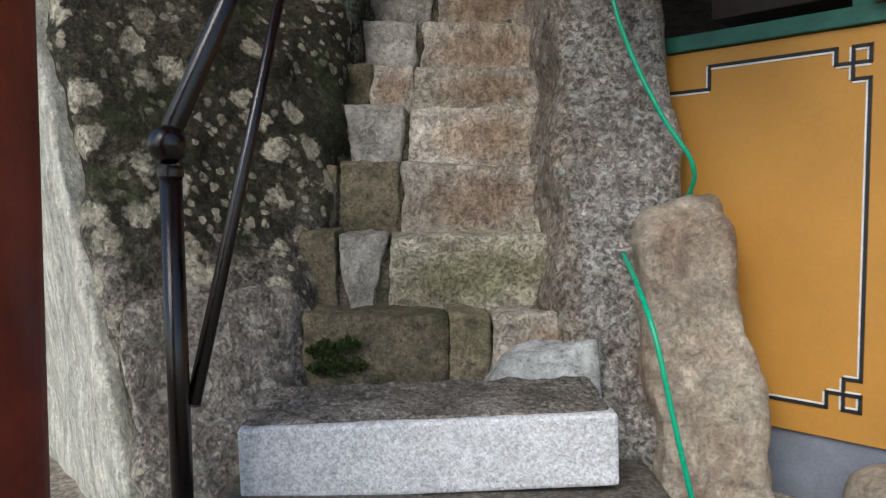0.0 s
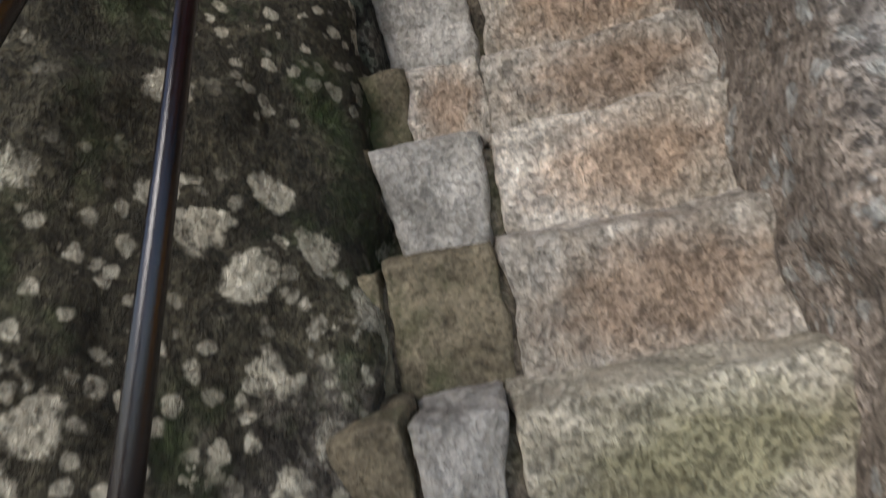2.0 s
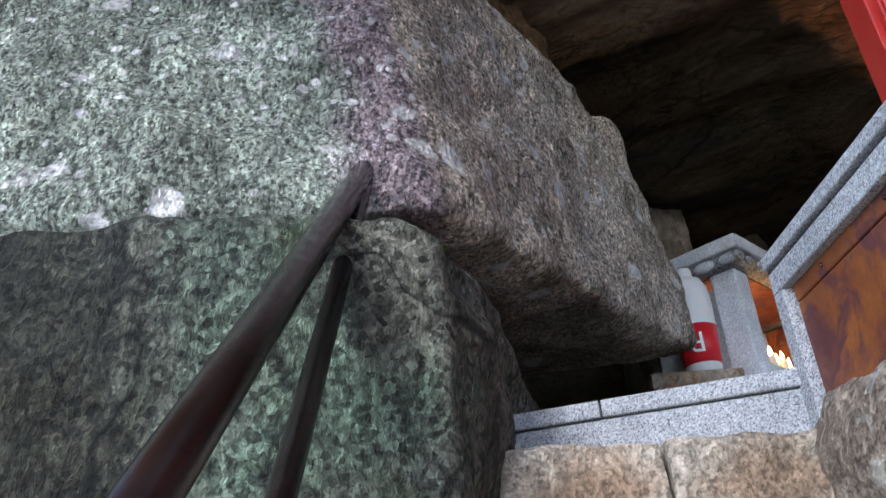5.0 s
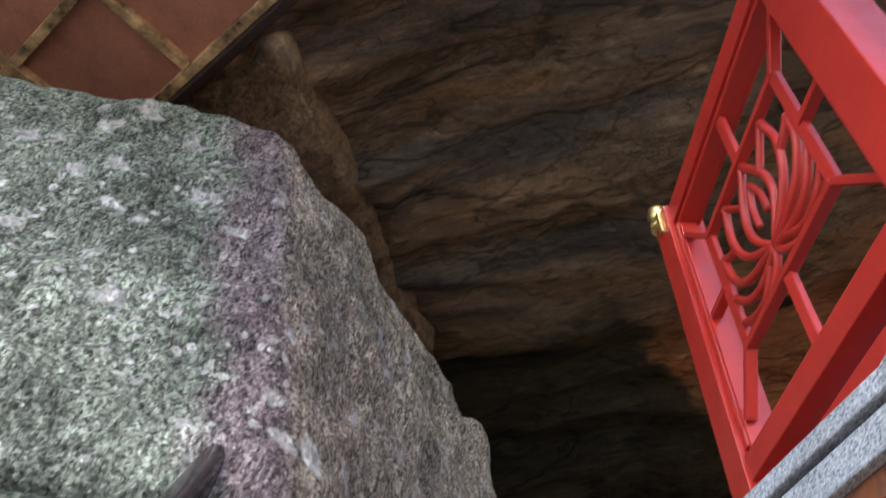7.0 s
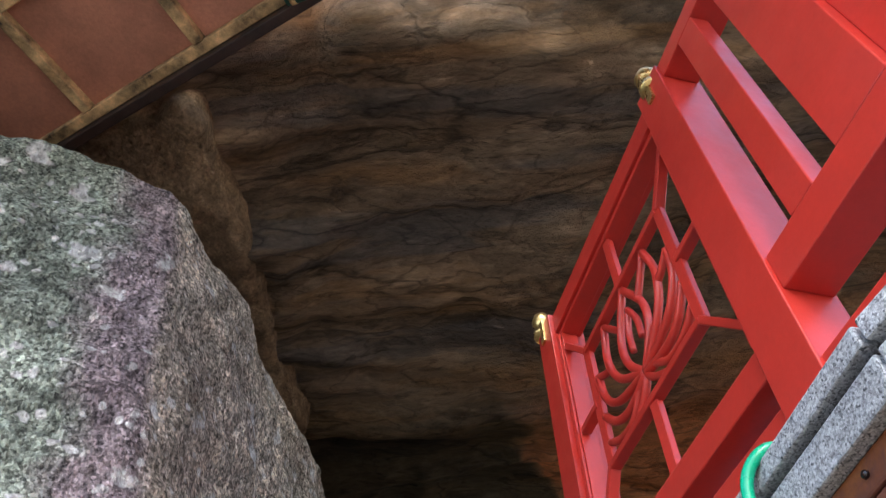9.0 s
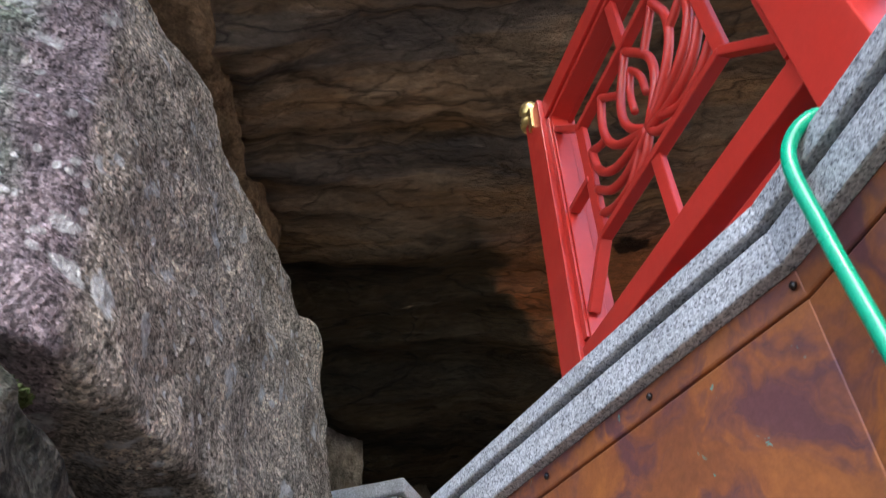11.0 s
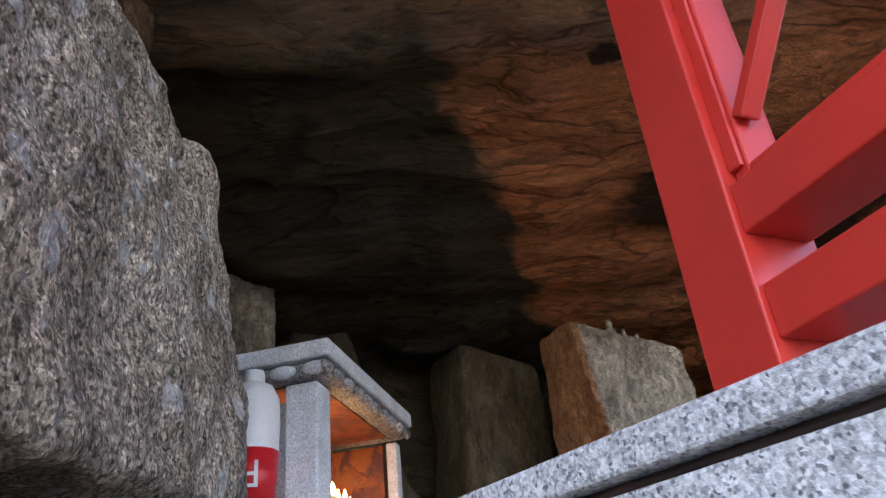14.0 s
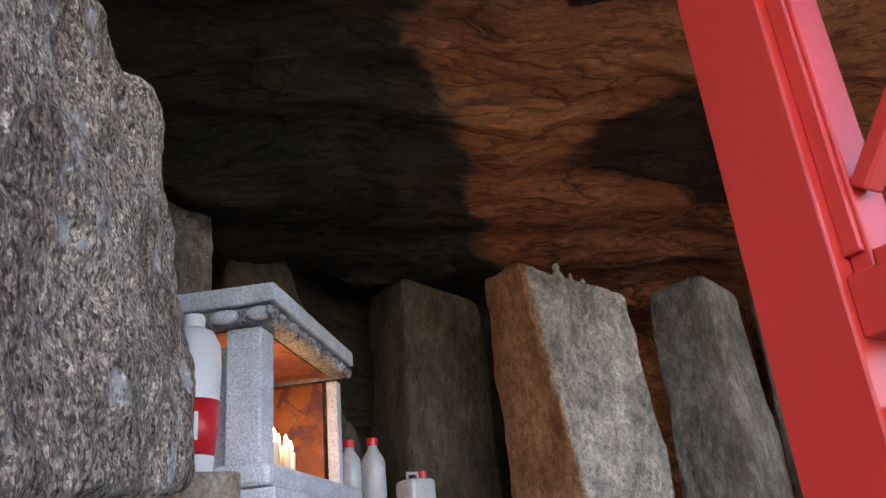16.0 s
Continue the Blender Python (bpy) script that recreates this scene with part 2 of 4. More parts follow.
M_LEFT = rock_mat("lichen_rock", (0.012, 0.011, 0.007), (0.074, 0.066, 0.042), lichen=1.05, moss=0.3, lscale=7.5, grain=120, contrast=1.3, relief=0.9, lcol=(0.56, 0.52, 0.4), speck=0.7,
                  zones=[((0, 0, -1), -1.25, 0.35, 0.5, (0.12, 0.105, 0.088), (0.4, 0.36, 0.31))])
# first zone: shade at the block's lower left, painted as near-black colour
M_BLOCK = rock_mat("mossy_shaded_granite", (0.035, 0.036, 0.029), (0.16, 0.16, 0.13), lichen=0.0, tint=(0.095, 0.14, 0.1), moss=0.1, grain=75, relief=1.0, crystals=0.85, contrast=1.4, speck=0.85, flaky=True, streak=(1.3, 1.3, 0.8), cracks=0.85,
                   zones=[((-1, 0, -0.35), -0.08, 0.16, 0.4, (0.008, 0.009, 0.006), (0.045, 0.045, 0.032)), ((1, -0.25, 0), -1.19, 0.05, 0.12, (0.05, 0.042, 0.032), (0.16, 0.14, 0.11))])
M_UPPER = rock_mat("speckled_granite", (0.1, 0.115, 0.092), (0.38, 0.43, 0.35), lichen=0.3, grain=120, relief=1.0, crystals=0.8, lcol=(0.85, 0.84, 0.82), lscale=6, streak=(1.3, 1.3, 0.7), flaky=True, contrast=1.2, speck=0.95,
                   zones=[((1, 0, 0.169), -0.06, 0.09, 0.3, (0.15, 0.115, 0.125), (0.44, 0.36, 0.37)), ((1, 0, 0.169), 0.145, 0.05, 0.08, (0.2, 0.165, 0.13), (0.7, 0.61, 0.5))])
M_RIGHT = rock_mat("grey_brown_rock", (0.3, 0.275, 0.24), (0.62, 0.58, 0.53), lichen=0.6, tint=(0.33, 0.28, 0.23), grain=140, relief=1.0, crystals=0.25, lscale=14, speck=0.55, lcol=(0.62, 0.6, 0.53), flaky=True,
                   zones=[((-1, 0, 0), -0.47, 0.06, 0.16, (0.2, 0.155, 0.115), (0.56, 0.47, 0.38))])
M_GREY = rock_mat("grey_weathered_rock", (0.14, 0.125, 0.108), (0.46, 0.42, 0.37), lichen=0.4, tint=(0.22, 0.18, 0.14), grain=130, crystals=0.3, relief=0.9, speck=0.5, lscale=12)
M_LOWER = rock_mat("tan_rock", (0.26, 0.22, 0.17), (0.52, 0.46, 0.36), tint=(0.24, 0.16, 0.11), grain=140, crystals=0.15, relief=0.6, speck=0.25)
# pale stone, lightened further to carry the light on the boulder's left side
M_PALE = rock_mat("pale_lit_weathered_rock", (0.38, 0.37, 0.31), (0.72, 0.7, 0.6), tint=(0.5, 0.52, 0.45), grain=120, crystals=0.2, relief=0.6, speck=0.3, streak=(2, 2, 0.7))
M_STEP = rock_mat("worn_step_stone", (0.4, 0.34, 0.26), (0.78, 0.71, 0.6), tint=(0.5, 0.41, 0.31), grain=170, relief=0.8, crystals=0.15, vary=1.0, streak=(1.8, 1.8, 1.2), contrast=1.3, speck=0.5, worn=(0.26, 0.165, 0.1))
M_STEPG = rock_mat("algae_step_stone", (0.36, 0.31, 0.21), (0.74, 0.67, 0.52), grain=170, relief=0.8, crystals=0.15, vary=1.0, contrast=1.3, speck=0.5, worn=(0.2, 0.185, 0.085))
M_STEPW = rock_mat("pale_step_stone", (0.26, 0.235, 0.195), (0.52, 0.49, 0.43), grain=170, relief=0.7, crystals=0.15, vary=1.0, speck=0.3, contrast=1.3)
M_STEPD = rock_mat("mossy_step_stone", (0.07, 0.058, 0.036), (0.26, 0.215, 0.14), moss=0.4, grain=130, relief=0.5, crystals=0.3, vary=1.0)
M_MORTAR = rock_mat("dark_mortar", (0.06, 0.05, 0.035), (0.2, 0.165, 0.12), moss=0.3, grain=140, relief=0.7)
M_PAVE = rock_mat("paving_stone", (0.09, 0.08, 0.065), (0.2, 0.18, 0.15), grain=120, relief=0.5, vary=1.0)
M_GROUND = rock_mat("packed_earth", (0.2, 0.17, 0.13), (0.34, 0.3, 0.24), grain=90, relief=0.5)
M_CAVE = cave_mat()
M_LEDGE = rock_mat("tan_cave_rock", (0.16, 0.1, 0.055), (0.38, 0.26, 0.15), grain=110, crystals=0.2, relief=0.9, speck=0.3)
M_STAND = rock_mat("pale_cave_stone", (0.2, 0.15, 0.1), (0.55, 0.48, 0.39), tint=(0.42, 0.23, 0.11), grain=90, relief=0.8, streak=(1.6, 1.6, 0.9), crystals=0.15, contrast=1.3, speck=0.2)
M_STANDG = rock_mat("grey_cave_stone", (0.15, 0.135, 0.11), (0.45, 0.41, 0.35), tint=(0.2, 0.15, 0.1), grain=90, relief=0.9, streak=(1.6, 1.6, 0.8), crystals=0.15, vary=1.0, contrast=1.3, speck=0.25)
M_SPLIT = rock_mat("split_cave_stone", (0.26, 0.13, 0.06), (0.5, 0.29, 0.15), grain=90, relief=0.9, streak=(1.6, 1.6, 0.9), crystals=0.2, contrast=1.3, speck=0.35,
                   zones=[((0.84, -0.5, 0.115), 0.08, 0.03, 0.1, (0.25, 0.22, 0.18), (0.6, 0.55, 0.46))])
M_SOOT = granite_mat("sooty_altar_stone", (0.05, 0.05, 0.055), (0.5, 0.51, 0.54), 120, 0.75)
M_STANDD = rock_mat("dark_cave_stone", (0.06, 0.05, 0.034), (0.21, 0.18, 0.12), tint=(0.15, 0.1, 0.05), grain=90, relief=0.8, streak=(1.6, 1.6, 0.7), crystals=0.15, vary=1.0, speck=0.2)
M_GRANITE = granite_mat("cut_granite", (0.07, 0.075, 0.085), (0.54, 0.57, 0.6), 330)
M_WHITE = granite_mat("white_granite", (0.42, 0.42, 0.42), (0.72, 0.73, 0.74), 200, 0.2)
M_ALTAR = granite_mat("pale_altar_stone", (0.46, 0.49, 0.54), (0.76, 0.8, 0.86), 260, 0.3)
M_COPPER = copper_mat()
M_RED = plain_mat("red_gloss_paint", (0.52, 0.034, 0.022), 0.36, vary=0.06, scale=4, grain=0.03, bmp=0.05)
M_BROWN = plain_mat("dark_brown_rail_paint", (0.01, 0.006, 0.006), 0.16, vary=0.3, scale=14, bmp=0.12)
M_COLUMN = plain_mat("oxblood_column_paint", (0.2, 0.028, 0.015), 0.5, vary=0.25, scale=5)
M_YELLOW = plain_mat("ochre_wall_paint", (0.47, 0.225, 0.036), 0.6, vary=0.05, scale=3, grain=0.03)
M_BLACK = plain_mat("black_line_paint", (0.012, 0.012, 0.012), 0.6)
M_LINE = plain_mat("white_line_paint", (0.75, 0.75, 0.72), 0.6)
M_PLINTH = plain_mat("blue_grey_plinth_paint", (0.17, 0.19, 0.23), 0.8, vary=0.15, scale=5)
M_GREEN = plain_mat("temple_green_paint", (0.015, 0.11, 0.075), 0.5, vary=0.2)
M_ORANGE = plain_mat("orange_beam_paint", (0.4, 0.11, 0.03), 0.5, vary=0.2)
M_DARK = plain_mat("dark_eave_wood", (0.035, 0.018, 0.013), 0.6, vary=0.3)
M_HOSE = plain_mat("green_rubber_hose", (0.0, 0.36, 0.19), 0.3, vary=0.05, grain=0.02, bmp=0.0)
M_GOLD = plain_mat("brass", (0.75, 0.55, 0.22), 0.3, 0.9, vary=0.2, scale=30)
M_SOFFIT = plain_mat("brown_soffit_board", (0.5, 0.22, 0.14), 0.42, vary=0.15, scale=4)
M_BATTEN = plain_mat("worn_gold_batten", (0.62, 0.42, 0.2), 0.6, vary=0.6, scale=9)
M_PAINTRED = plain_mat("vermilion_paint", (0.6, 0.07, 0.04), 0.5)
M_PLASTIC = plain_mat("white_plastic", (0.75, 0.76, 0.78), 0.35, vary=0.04)
M_CLEAR = plain_mat("milky_plastic", (0.5, 0.53, 0.56), 0.25, vary=0.05)
M_CAP = plain_mat("red_plastic", (0.62, 0.02, 0.03), 0.35, vary=0.04)
M_WAX = plain_mat("candle_wax", (0.8, 0.72, 0.55), 0.5, vary=0.05)
M_FLAME = glow_mat("candle_flame", (1.0, 0.6, 0.22), 25)
M_FIGURE = plain_mat("glazed_figurine", (0.38, 0.4, 0.33), 0.4, vary=0.3, scale=30)
M_DIRT = rock_mat("dark_soil", (0.1, 0.085, 0.065), (0.36, 0.33, 0.29), grain=160, relief=0.8, speck=0.7)
M_SCALE = plain_mat("light_green_paint", (0.05, 0.32, 0.14), 0.5)
M_PLASTER = rock_mat("pale_cement", (0.24, 0.245, 0.23), (0.44, 0.45, 0.43), grain=150, relief=0.3, crystals=0.1)
M_LEAF = plain_mat("moss_leaf", (0.07, 0.1, 0.02), 0.8, vary=0.4, scale=60)


# ---- mesh helpers ----
def mesh_ob(name, verts, faces, material, parent=None, label="", smooth=False):
    me = bpy.data.meshes.new(name)
    me.from_pydata([tuple(v) for v in verts], [], faces)
    me.materials.append(material)
    if smooth:
        me.polygons.foreach_set("use_smooth", [True] * len(me.polygons))
    me.update()
    ob = new(name, me)
    ob.parent = parent
    return tagged(ob, label)


def part(name, bm, material, parent=None, label="", smooth=False):
    me = bpy.data.meshes.new(name)
    bmesh.ops.recalc_face_normals(bm, faces=bm.faces)
    bm.to_mesh(me)
    bm.free()
    me.materials.append(material)
    if smooth:
        me.polygons.foreach_set("use_smooth", [True] * len(me.polygons))
    ob = new(name, me)
    ob.parent = parent
    return tagged(ob, label)


def thing(name, label, category, group="", kind=""):
    return tagged(new(name), label, category, group, kind)


def add_box(bm, lo, hi, bevel=0.0, m=None):
    lo, hi = Vector(lo), Vector(hi)
    r = bmesh.ops.create_cube(bm, size=1.0)
    for v in r["verts"]:
        v.co = Vector([(lo[i] + hi[i]) / 2 + v.co[i] * (hi[i] - lo[i]) for i in range(3)])
    vs = r["verts"]
    if bevel:
        edges = list({e for v in vs for e in v.link_edges})
        out = bmesh.ops.bevel(bm, geom=edges, offset=bevel, segments=2, affect="EDGES", profile=0.5)
        vs = list({v for f in out["faces"] for v in f.verts} | {v for v in vs if v.is_valid})
    if m is not None:
        bmesh.ops.transform(bm, matrix=m, verts=[v for v in vs if v.is_valid])
    return bm


def box(lo, hi, bevel=0.0, m=None):
    return add_box(bmesh.new(), lo, hi, bevel, m)


def bar(a, b, w, h, bevel=0.003):
    """A square bar from a to b, w across and h upright."""
    a, b = Vector(a), Vector(b)
    d = b - a
    q = d.to_track_quat("X", "Z").to_matrix().to_4x4()
    return box((0, -w / 2, -h / 2), (d.length, w / 2, h / 2), bevel, Matrix.Translation(a) @ q)


def lathe(profile, at=(0, 0, 0), segs=24, m=None):
    bm = bmesh.new()
    rings = []
    for r, z in profile:
        rings.append([bm.verts.new((at[0] + r * math.cos(2 * math.pi * i / segs), at[1] + r * math.sin(2 * math.pi * i / segs), at[2] + z)) for i in range(segs)])
    for a, b in zip(rings, rings[1:]):
        for i in range(segs):
            bm.faces.new((a[i], a[(i + 1) % segs], b[(i + 1) % segs], b[i]))
    bm.faces.new(rings[0][::-1])
    bm.faces.new(rings[-1])
    if m is not None:
        bmesh.ops.transform(bm, matrix=m, verts=bm.verts)
    return bm


def tube(points, radius, segs=14, smooth_n=1):
    """A round tube through points, softened by a Catmull-Rom pass."""
    pts = [Vector(p) for p in points]
    if smooth_n > 1 and len(pts) > 2:
        ext = [2 * pts[0] - pts[1]] + pts + [2 * pts[-1] - pts[-2]]
        out = []
        for i in range(1, len(ext) - 2):
            p0, p1, p2, p3 = ext[i - 1:i + 3]
            for k in range(smooth_n):
                t = k / smooth_n
                out.append(0.5 * (2 * p1 + (p2 - p0) * t + (2 * p0 - 5 * p1 + 4 * p2 - p3) * t * t + (3 * p1 - p0 - 3 * p2 + p3) * t ** 3))
        pts = out + [pts[-1]]
    bm = bmesh.new()
    rings = []
    for i, p in enumerate(pts):
        d = (pts[min(i + 1, len(pts) - 1)] - pts[max(i - 1, 0)]).normalized()
        side = d.cross(Vector((0.13, 0.31, 0.94))).normalized()
        up = side.cross(d)
        rings.append([bm.verts.new(p + radius * (side * math.cos(2 * math.pi * k / segs) + up * math.sin(2 * math.pi * k / segs))) for k in range(segs)])
    for a, b in zip(rings, rings[1:]):
        for k in range(segs):
            bm.faces.new((a[k], a[(k + 1) % segs], b[(k + 1) % segs], b[k]))
    bm.faces.new(rings[0][::-1])
    bm.faces.new(rings[-1])
    return bm


def rock_verts(corners, n, p, amp, scale, seed, ridges=0.0, strata=0.0):
    """A boulder: a cube grid, rounded, stretched to eight corners (bottom ring, then top ring) and roughened."""
    index, verts, faces = {}, [], []
    g = [math.tan(math.pi / 4 * (2 * i / n - 1)) for i in range(n + 1)]

    def vid(c):
        key = tuple(round(a, 5) for a in c)
        if key not in index:
            index[key] = len(verts)
            verts.append(c)
        return index[key]
    for axis in range(3):
        for side in (-1, 1):
            for i in range(n):
                for j in range(n):
                    quad = []
                    for a, b in ((i, j), (i + 1, j), (i + 1, j + 1), (i, j + 1)):
                        c = [0, 0, 0]
                        c[axis], c[(axis + 1) % 3], c[(axis + 2) % 3] = side, g[a], g[b]
                        quad.append(vid(c))
                    faces.append(quad if side > 0 else quad[::-1])
    c = np.array(verts, float)
    c /= (np.abs(c) ** p).sum(1, keepdims=True) ** (1 / p)
    k = np.array(corners, float)
    u = (c + 1) / 2
    x, y, z = u[:, :1], u[:, 1:2], u[:, 2:]
    ring = lambda q: (1 - x) * (1 - y) * q[0] + x * (1 - y) * q[1] + x * y * q[2] + (1 - x) * y * q[3]
    w = (1 - z) * ring(k[:4]) + z * ring(k[4:])
    f = np.array(faces)
    fn = np.cross(w[f[:, 2]] - w[f[:, 0]], w[f[:, 3]] - w[f[:, 1]])
    vn = np.zeros_like(w)
    for i in range(4):
        np.add.at(vn, f[:, i], fn)
    vn /= np.linalg.norm(vn, axis=1, keepdims=True) + 1e-9
    off = Vector((seed * 3.7, seed * 1.9, seed * 5.3))
    h = np.empty(len(w))
    for i, q in enumerate(w):
        v = Vector(q) * scale + off
        h[i] = noise.fractal(v, 0.85, 2.1, 5)
        if strata:
            a, b = q[0] * 0.88 - q[1] * 0.47, q[0] * 0.47 + q[1] * 0.88
            h[i] += strata * noise.ridged_multi_fractal(Vector((a * 0.5, b * 2.3, q[2] * 2.3)) + off, 0.9, 2.2, 5, 1.0, 2.0)
        if ridges:
            h[i] -= ridges * max(0.0, 1 - abs(noise.noise(v * 0.55 + off)) * 9)
    return w + vn * (amp * h)[:, None], faces


def rock(name, corners, material, n=40, p=8.0, amp=0.05, scale=2.2, seed=1, parent=None, label="", category="", group="", kind="", ridges=0.0, strata=0.0):
    v, f = rock_verts(corners, n, p, amp, scale, seed, ridges, strata)
    ob = mesh_ob(name, v, f, material, parent, label, True)
    return tagged(ob, "", category, group, kind)


def block(lo, hi):
    """The eight corners of an upright block."""
    (x0, y0, z0), (x1, y1, z1) = lo, hi
    return [(x0, y0, z0), (x1, y0, z0), (x1, y1, z0), (x0, y1, z0), (x0, y0, z1), (x1, y0, z1), (x1, y1, z1), (x0, y1, z1)]


# ---- ground ----
ground = mesh_ob("ground", [(-600, -600, 0.02), (600, -600, 0.02), (600, 600, 0.02), (-600, 600, 0.02)], [(0, 1, 2, 3)], M_GROUND)
tagged(ground, "packed pale earth ground before the rock stairs", "ground", kind="structure")
terrace = part("terrace", box((-6, 1.0, -0.2), (6, 9, 0.27), 0.01), M_GROUND)
tagged(terrace, "low stone terrace at the foot of the rocks", "terrace", kind="structure")

# ---- boulders ----
rock("boulder", [(-0.68, 1.9, 0.1), (-0.46, 2.15, 0.1), (-0.36, 3.6, 0.6), (-2.3, 4.7, 0.1), (-1.32, 2.46, 2.2), (-0.40, 3.38, 2.22), (-0.3, 3.8, 2.2), (-2.6, 4.7, 2.4)],
     M_LEFT, 80, 22, 0.05, 2.4, 3, label="dark sloping boulder spotted with pale lichen beside steps", category="boulder", ridges=0.2)
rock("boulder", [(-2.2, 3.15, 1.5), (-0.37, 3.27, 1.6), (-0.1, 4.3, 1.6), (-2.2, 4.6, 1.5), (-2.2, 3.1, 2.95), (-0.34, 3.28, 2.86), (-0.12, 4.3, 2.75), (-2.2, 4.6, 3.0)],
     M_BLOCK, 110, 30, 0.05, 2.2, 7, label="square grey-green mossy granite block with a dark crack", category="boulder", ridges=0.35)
rock("boulder", [(-2.7, 3.42, 2.92), (-0.36, 3.5, 3.0), (0.85, 5.45, 3.26), (-2.0, 6.2, 3.4), (-2.7, 3.6, 4.56), (-0.6, 3.68, 4.64), (0.6, 5.3, 4.42), (-2.0, 6.2, 4.5)],
     M_UPPER, 150, 26, 0.05, 2.4, 11, label="huge overhanging speckled granite boulder with green lichen", category="boulder", ridges=0.15)
rock("boulder", [(0.36, 2.12, 0.1), (0.94, 2.3, 0.1), (1.0, 4.1, 0.2), (0.32, 4.1, 0.2), (0.40, 2.98, 2.5), (0.76, 2.9, 2.48), (0.9, 4.0, 2.64), (0.38, 3.95, 2.6)],
     M_RIGHT, 60, 10, 0.05, 2.6, 17, label="grey-brown boulder walling in the steps", category="boulder")
rock("boulder", [(0.630, 2.121, 0.100), (1.050, 2.205, 0.100), (1.113, 2.940, 0.100), (0.630, 2.940, 0.100), (0.630, 2.363, 1.198), (0.903, 2.415, 1.282), (0.966, 2.940, 1.282), (0.630, 2.940, 1.198)],
     M_LOWER, 40, 10, 0.05, 3.0, 23, label="rounded tan boulder beside the yellow panel", category="boulder")

# thin slab added over the boulder's left side; its pale colour stands for daylight
rock("boulder", [(-0.76, 1.95, 0.1), (-0.68, 2.1, 0.1), (-2.4, 4.8, 0.1), (-2.85, 4.7, 0.1), (-1.40, 2.48, 2.15), (-1.25, 2.7, 2.15), (-2.8, 4.8, 2.4), (-3.1, 4.7, 2.4)],
     M_PALE, 50, 22, 0.03, 2.4, 19, label="pale weathered slab added as the boulder's lit side, brightness in its colour", category="boulder")

rock("boulder", [(-0.70, 1.87, 0.1), (-0.44, 2.1, 0.1), (-0.42, 2.7, 0.1), (-0.8, 2.6, 0.1), (-0.93, 2.09, 0.98), (-0.49, 2.56, 1.0), (-0.5, 2.9, 0.95), (-0.9, 2.7, 0.95)],
     M_GREY, 50, 14, 0.03, 3.2, 31, label="grey weathered rock foot below the lichened boulder", category="boulder", ridges=0.2)

# ---- stairs ----
stairs = thing("stone_staircase", "steep worn stone steps set between boulders", "staircase", kind="structure")
rock("core", [(-0.6, 2.42, 0.1), (0.5, 2.42, 0.1), (0.5, 4.2, 0.1), (-0.5, 4.2, 0.1), (-0.55, 2.52, 0.62), (0.48, 2.52, 0.62), (0.5, 4.2, 2.5), (-0.4, 4.2, 2.5)],
     M_MORTAR, 30, 20, 0.02, 6, 29, stairs, "dark earth and mortar bed")
NOSE = [(2.36, 0.64), (2.50, 0.89), (2.70, 1.15), (2.90, 1.42), (3.07, 1.65), (3.20, 1.835), (3.37, 2.06), (3.52, 2.27), (3.66, 2.50)]
# for each step: joints across, as x with the stone to the right of it
STEPS = [
    [(-0.47, M_STEPD), (0.02, M_STEPD), (0.16, M_STEP), (0.52, None)],
    [(-0.52, M_STEPD), (-0.37, M_STEPW), (-0.205, M_STEPG), (0.42, None)],
    [(-0.53, M_STEPD), (-0.40, M_STEPD), (-0.165, M_STEP), (0.42, None)],
    [(-0.50, M_STEPD), (-0.395, M_STEPW), (-0.14, M_STEP), (0.42, None)],
    [(-0.46, M_STEPD), (-0.30, M_STEP), (-0.12, M_STEP), (0.43, None)],
    [(-0.37, M_STEPW), (-0.095, M_STEP), (0.43, None)],
    [(-0.36, M_STEPW), (-0.03, M_STEP), (0.43, None)],
    [(-0.28, M_STEP), (0.07, M_STEP), (0.46, None)],
]
rs = random.Random(5)
for i, row in enumerate(STEPS):
    (y0, z0), (y1, z1) = NOSE[i], NOSE[i + 1]
    xa, xb = row[0][0] - 0.06, row[-1][0] - 0.01
    rock("mortar_bed", [(xa, y1 - 0.008, z0 - 0.05), (xb, y1 - 0.008, z0 - 0.05), (xb, y1 + 0.3, z0 - 0.05), (xa, y1 + 0.3, z0 - 0.05),
                        (xa, y1 + 0.028, z1 - 0.045), (xb, y1 + 0.028, z1 - 0.045), (xb, y1 + 0.3, z1 - 0.04), (xa, y1 + 0.3, z1 - 0.04)], M_MORTAR, 24, 26, 0.008, 9, 140 + i, stairs, "mossy mortar between the stones")
    for (xa, ma), (xb, _) in zip(row, row[1:]):
        dy, dz, lean = rs.uniform(-0.012, 0.012), rs.uniform(-0.012, 0.006), rs.uniform(0.015, 0.035)
        zb = z0 - 0.03
        nip = 0.035 if ma is M_STEPW else 0.0
        cs = [(xa + 0.003 + nip, y1 - lean + dy, zb), (xb - 0.003 - nip, y1 - lean + dy + rs.uniform(-0.012, 0.012), zb), (xb - 0.003, y1 + 0.32, zb), (xa + 0.003, y1 + 0.32, zb),
              (xa + 0.003 + rs.uniform(-0.008, 0.008), y1 + dy, z1 + dz), (xb - 0.003 + rs.uniform(-0.008, 0.008), y1 + dy, z1 + dz + rs.uniform(-0.006, 0.012)),
              (xb - 0.003, y1 + 0.32, z1 + dz + 0.01), (xa + 0.003, y1 + 0.32, z1 + dz + 0.01)]
        rock("step_stone", cs, ma, 24, 34, 0.016, 7, 40 + i + xa, stairs)
slab = part("granite_step", box((-0.51, -0.16, -0.2), (0.51, 0.16, 0), 0.012, pose(-0.042, 2.15, 0.675, 0, -2.0, 1.5)), M_WHITE)
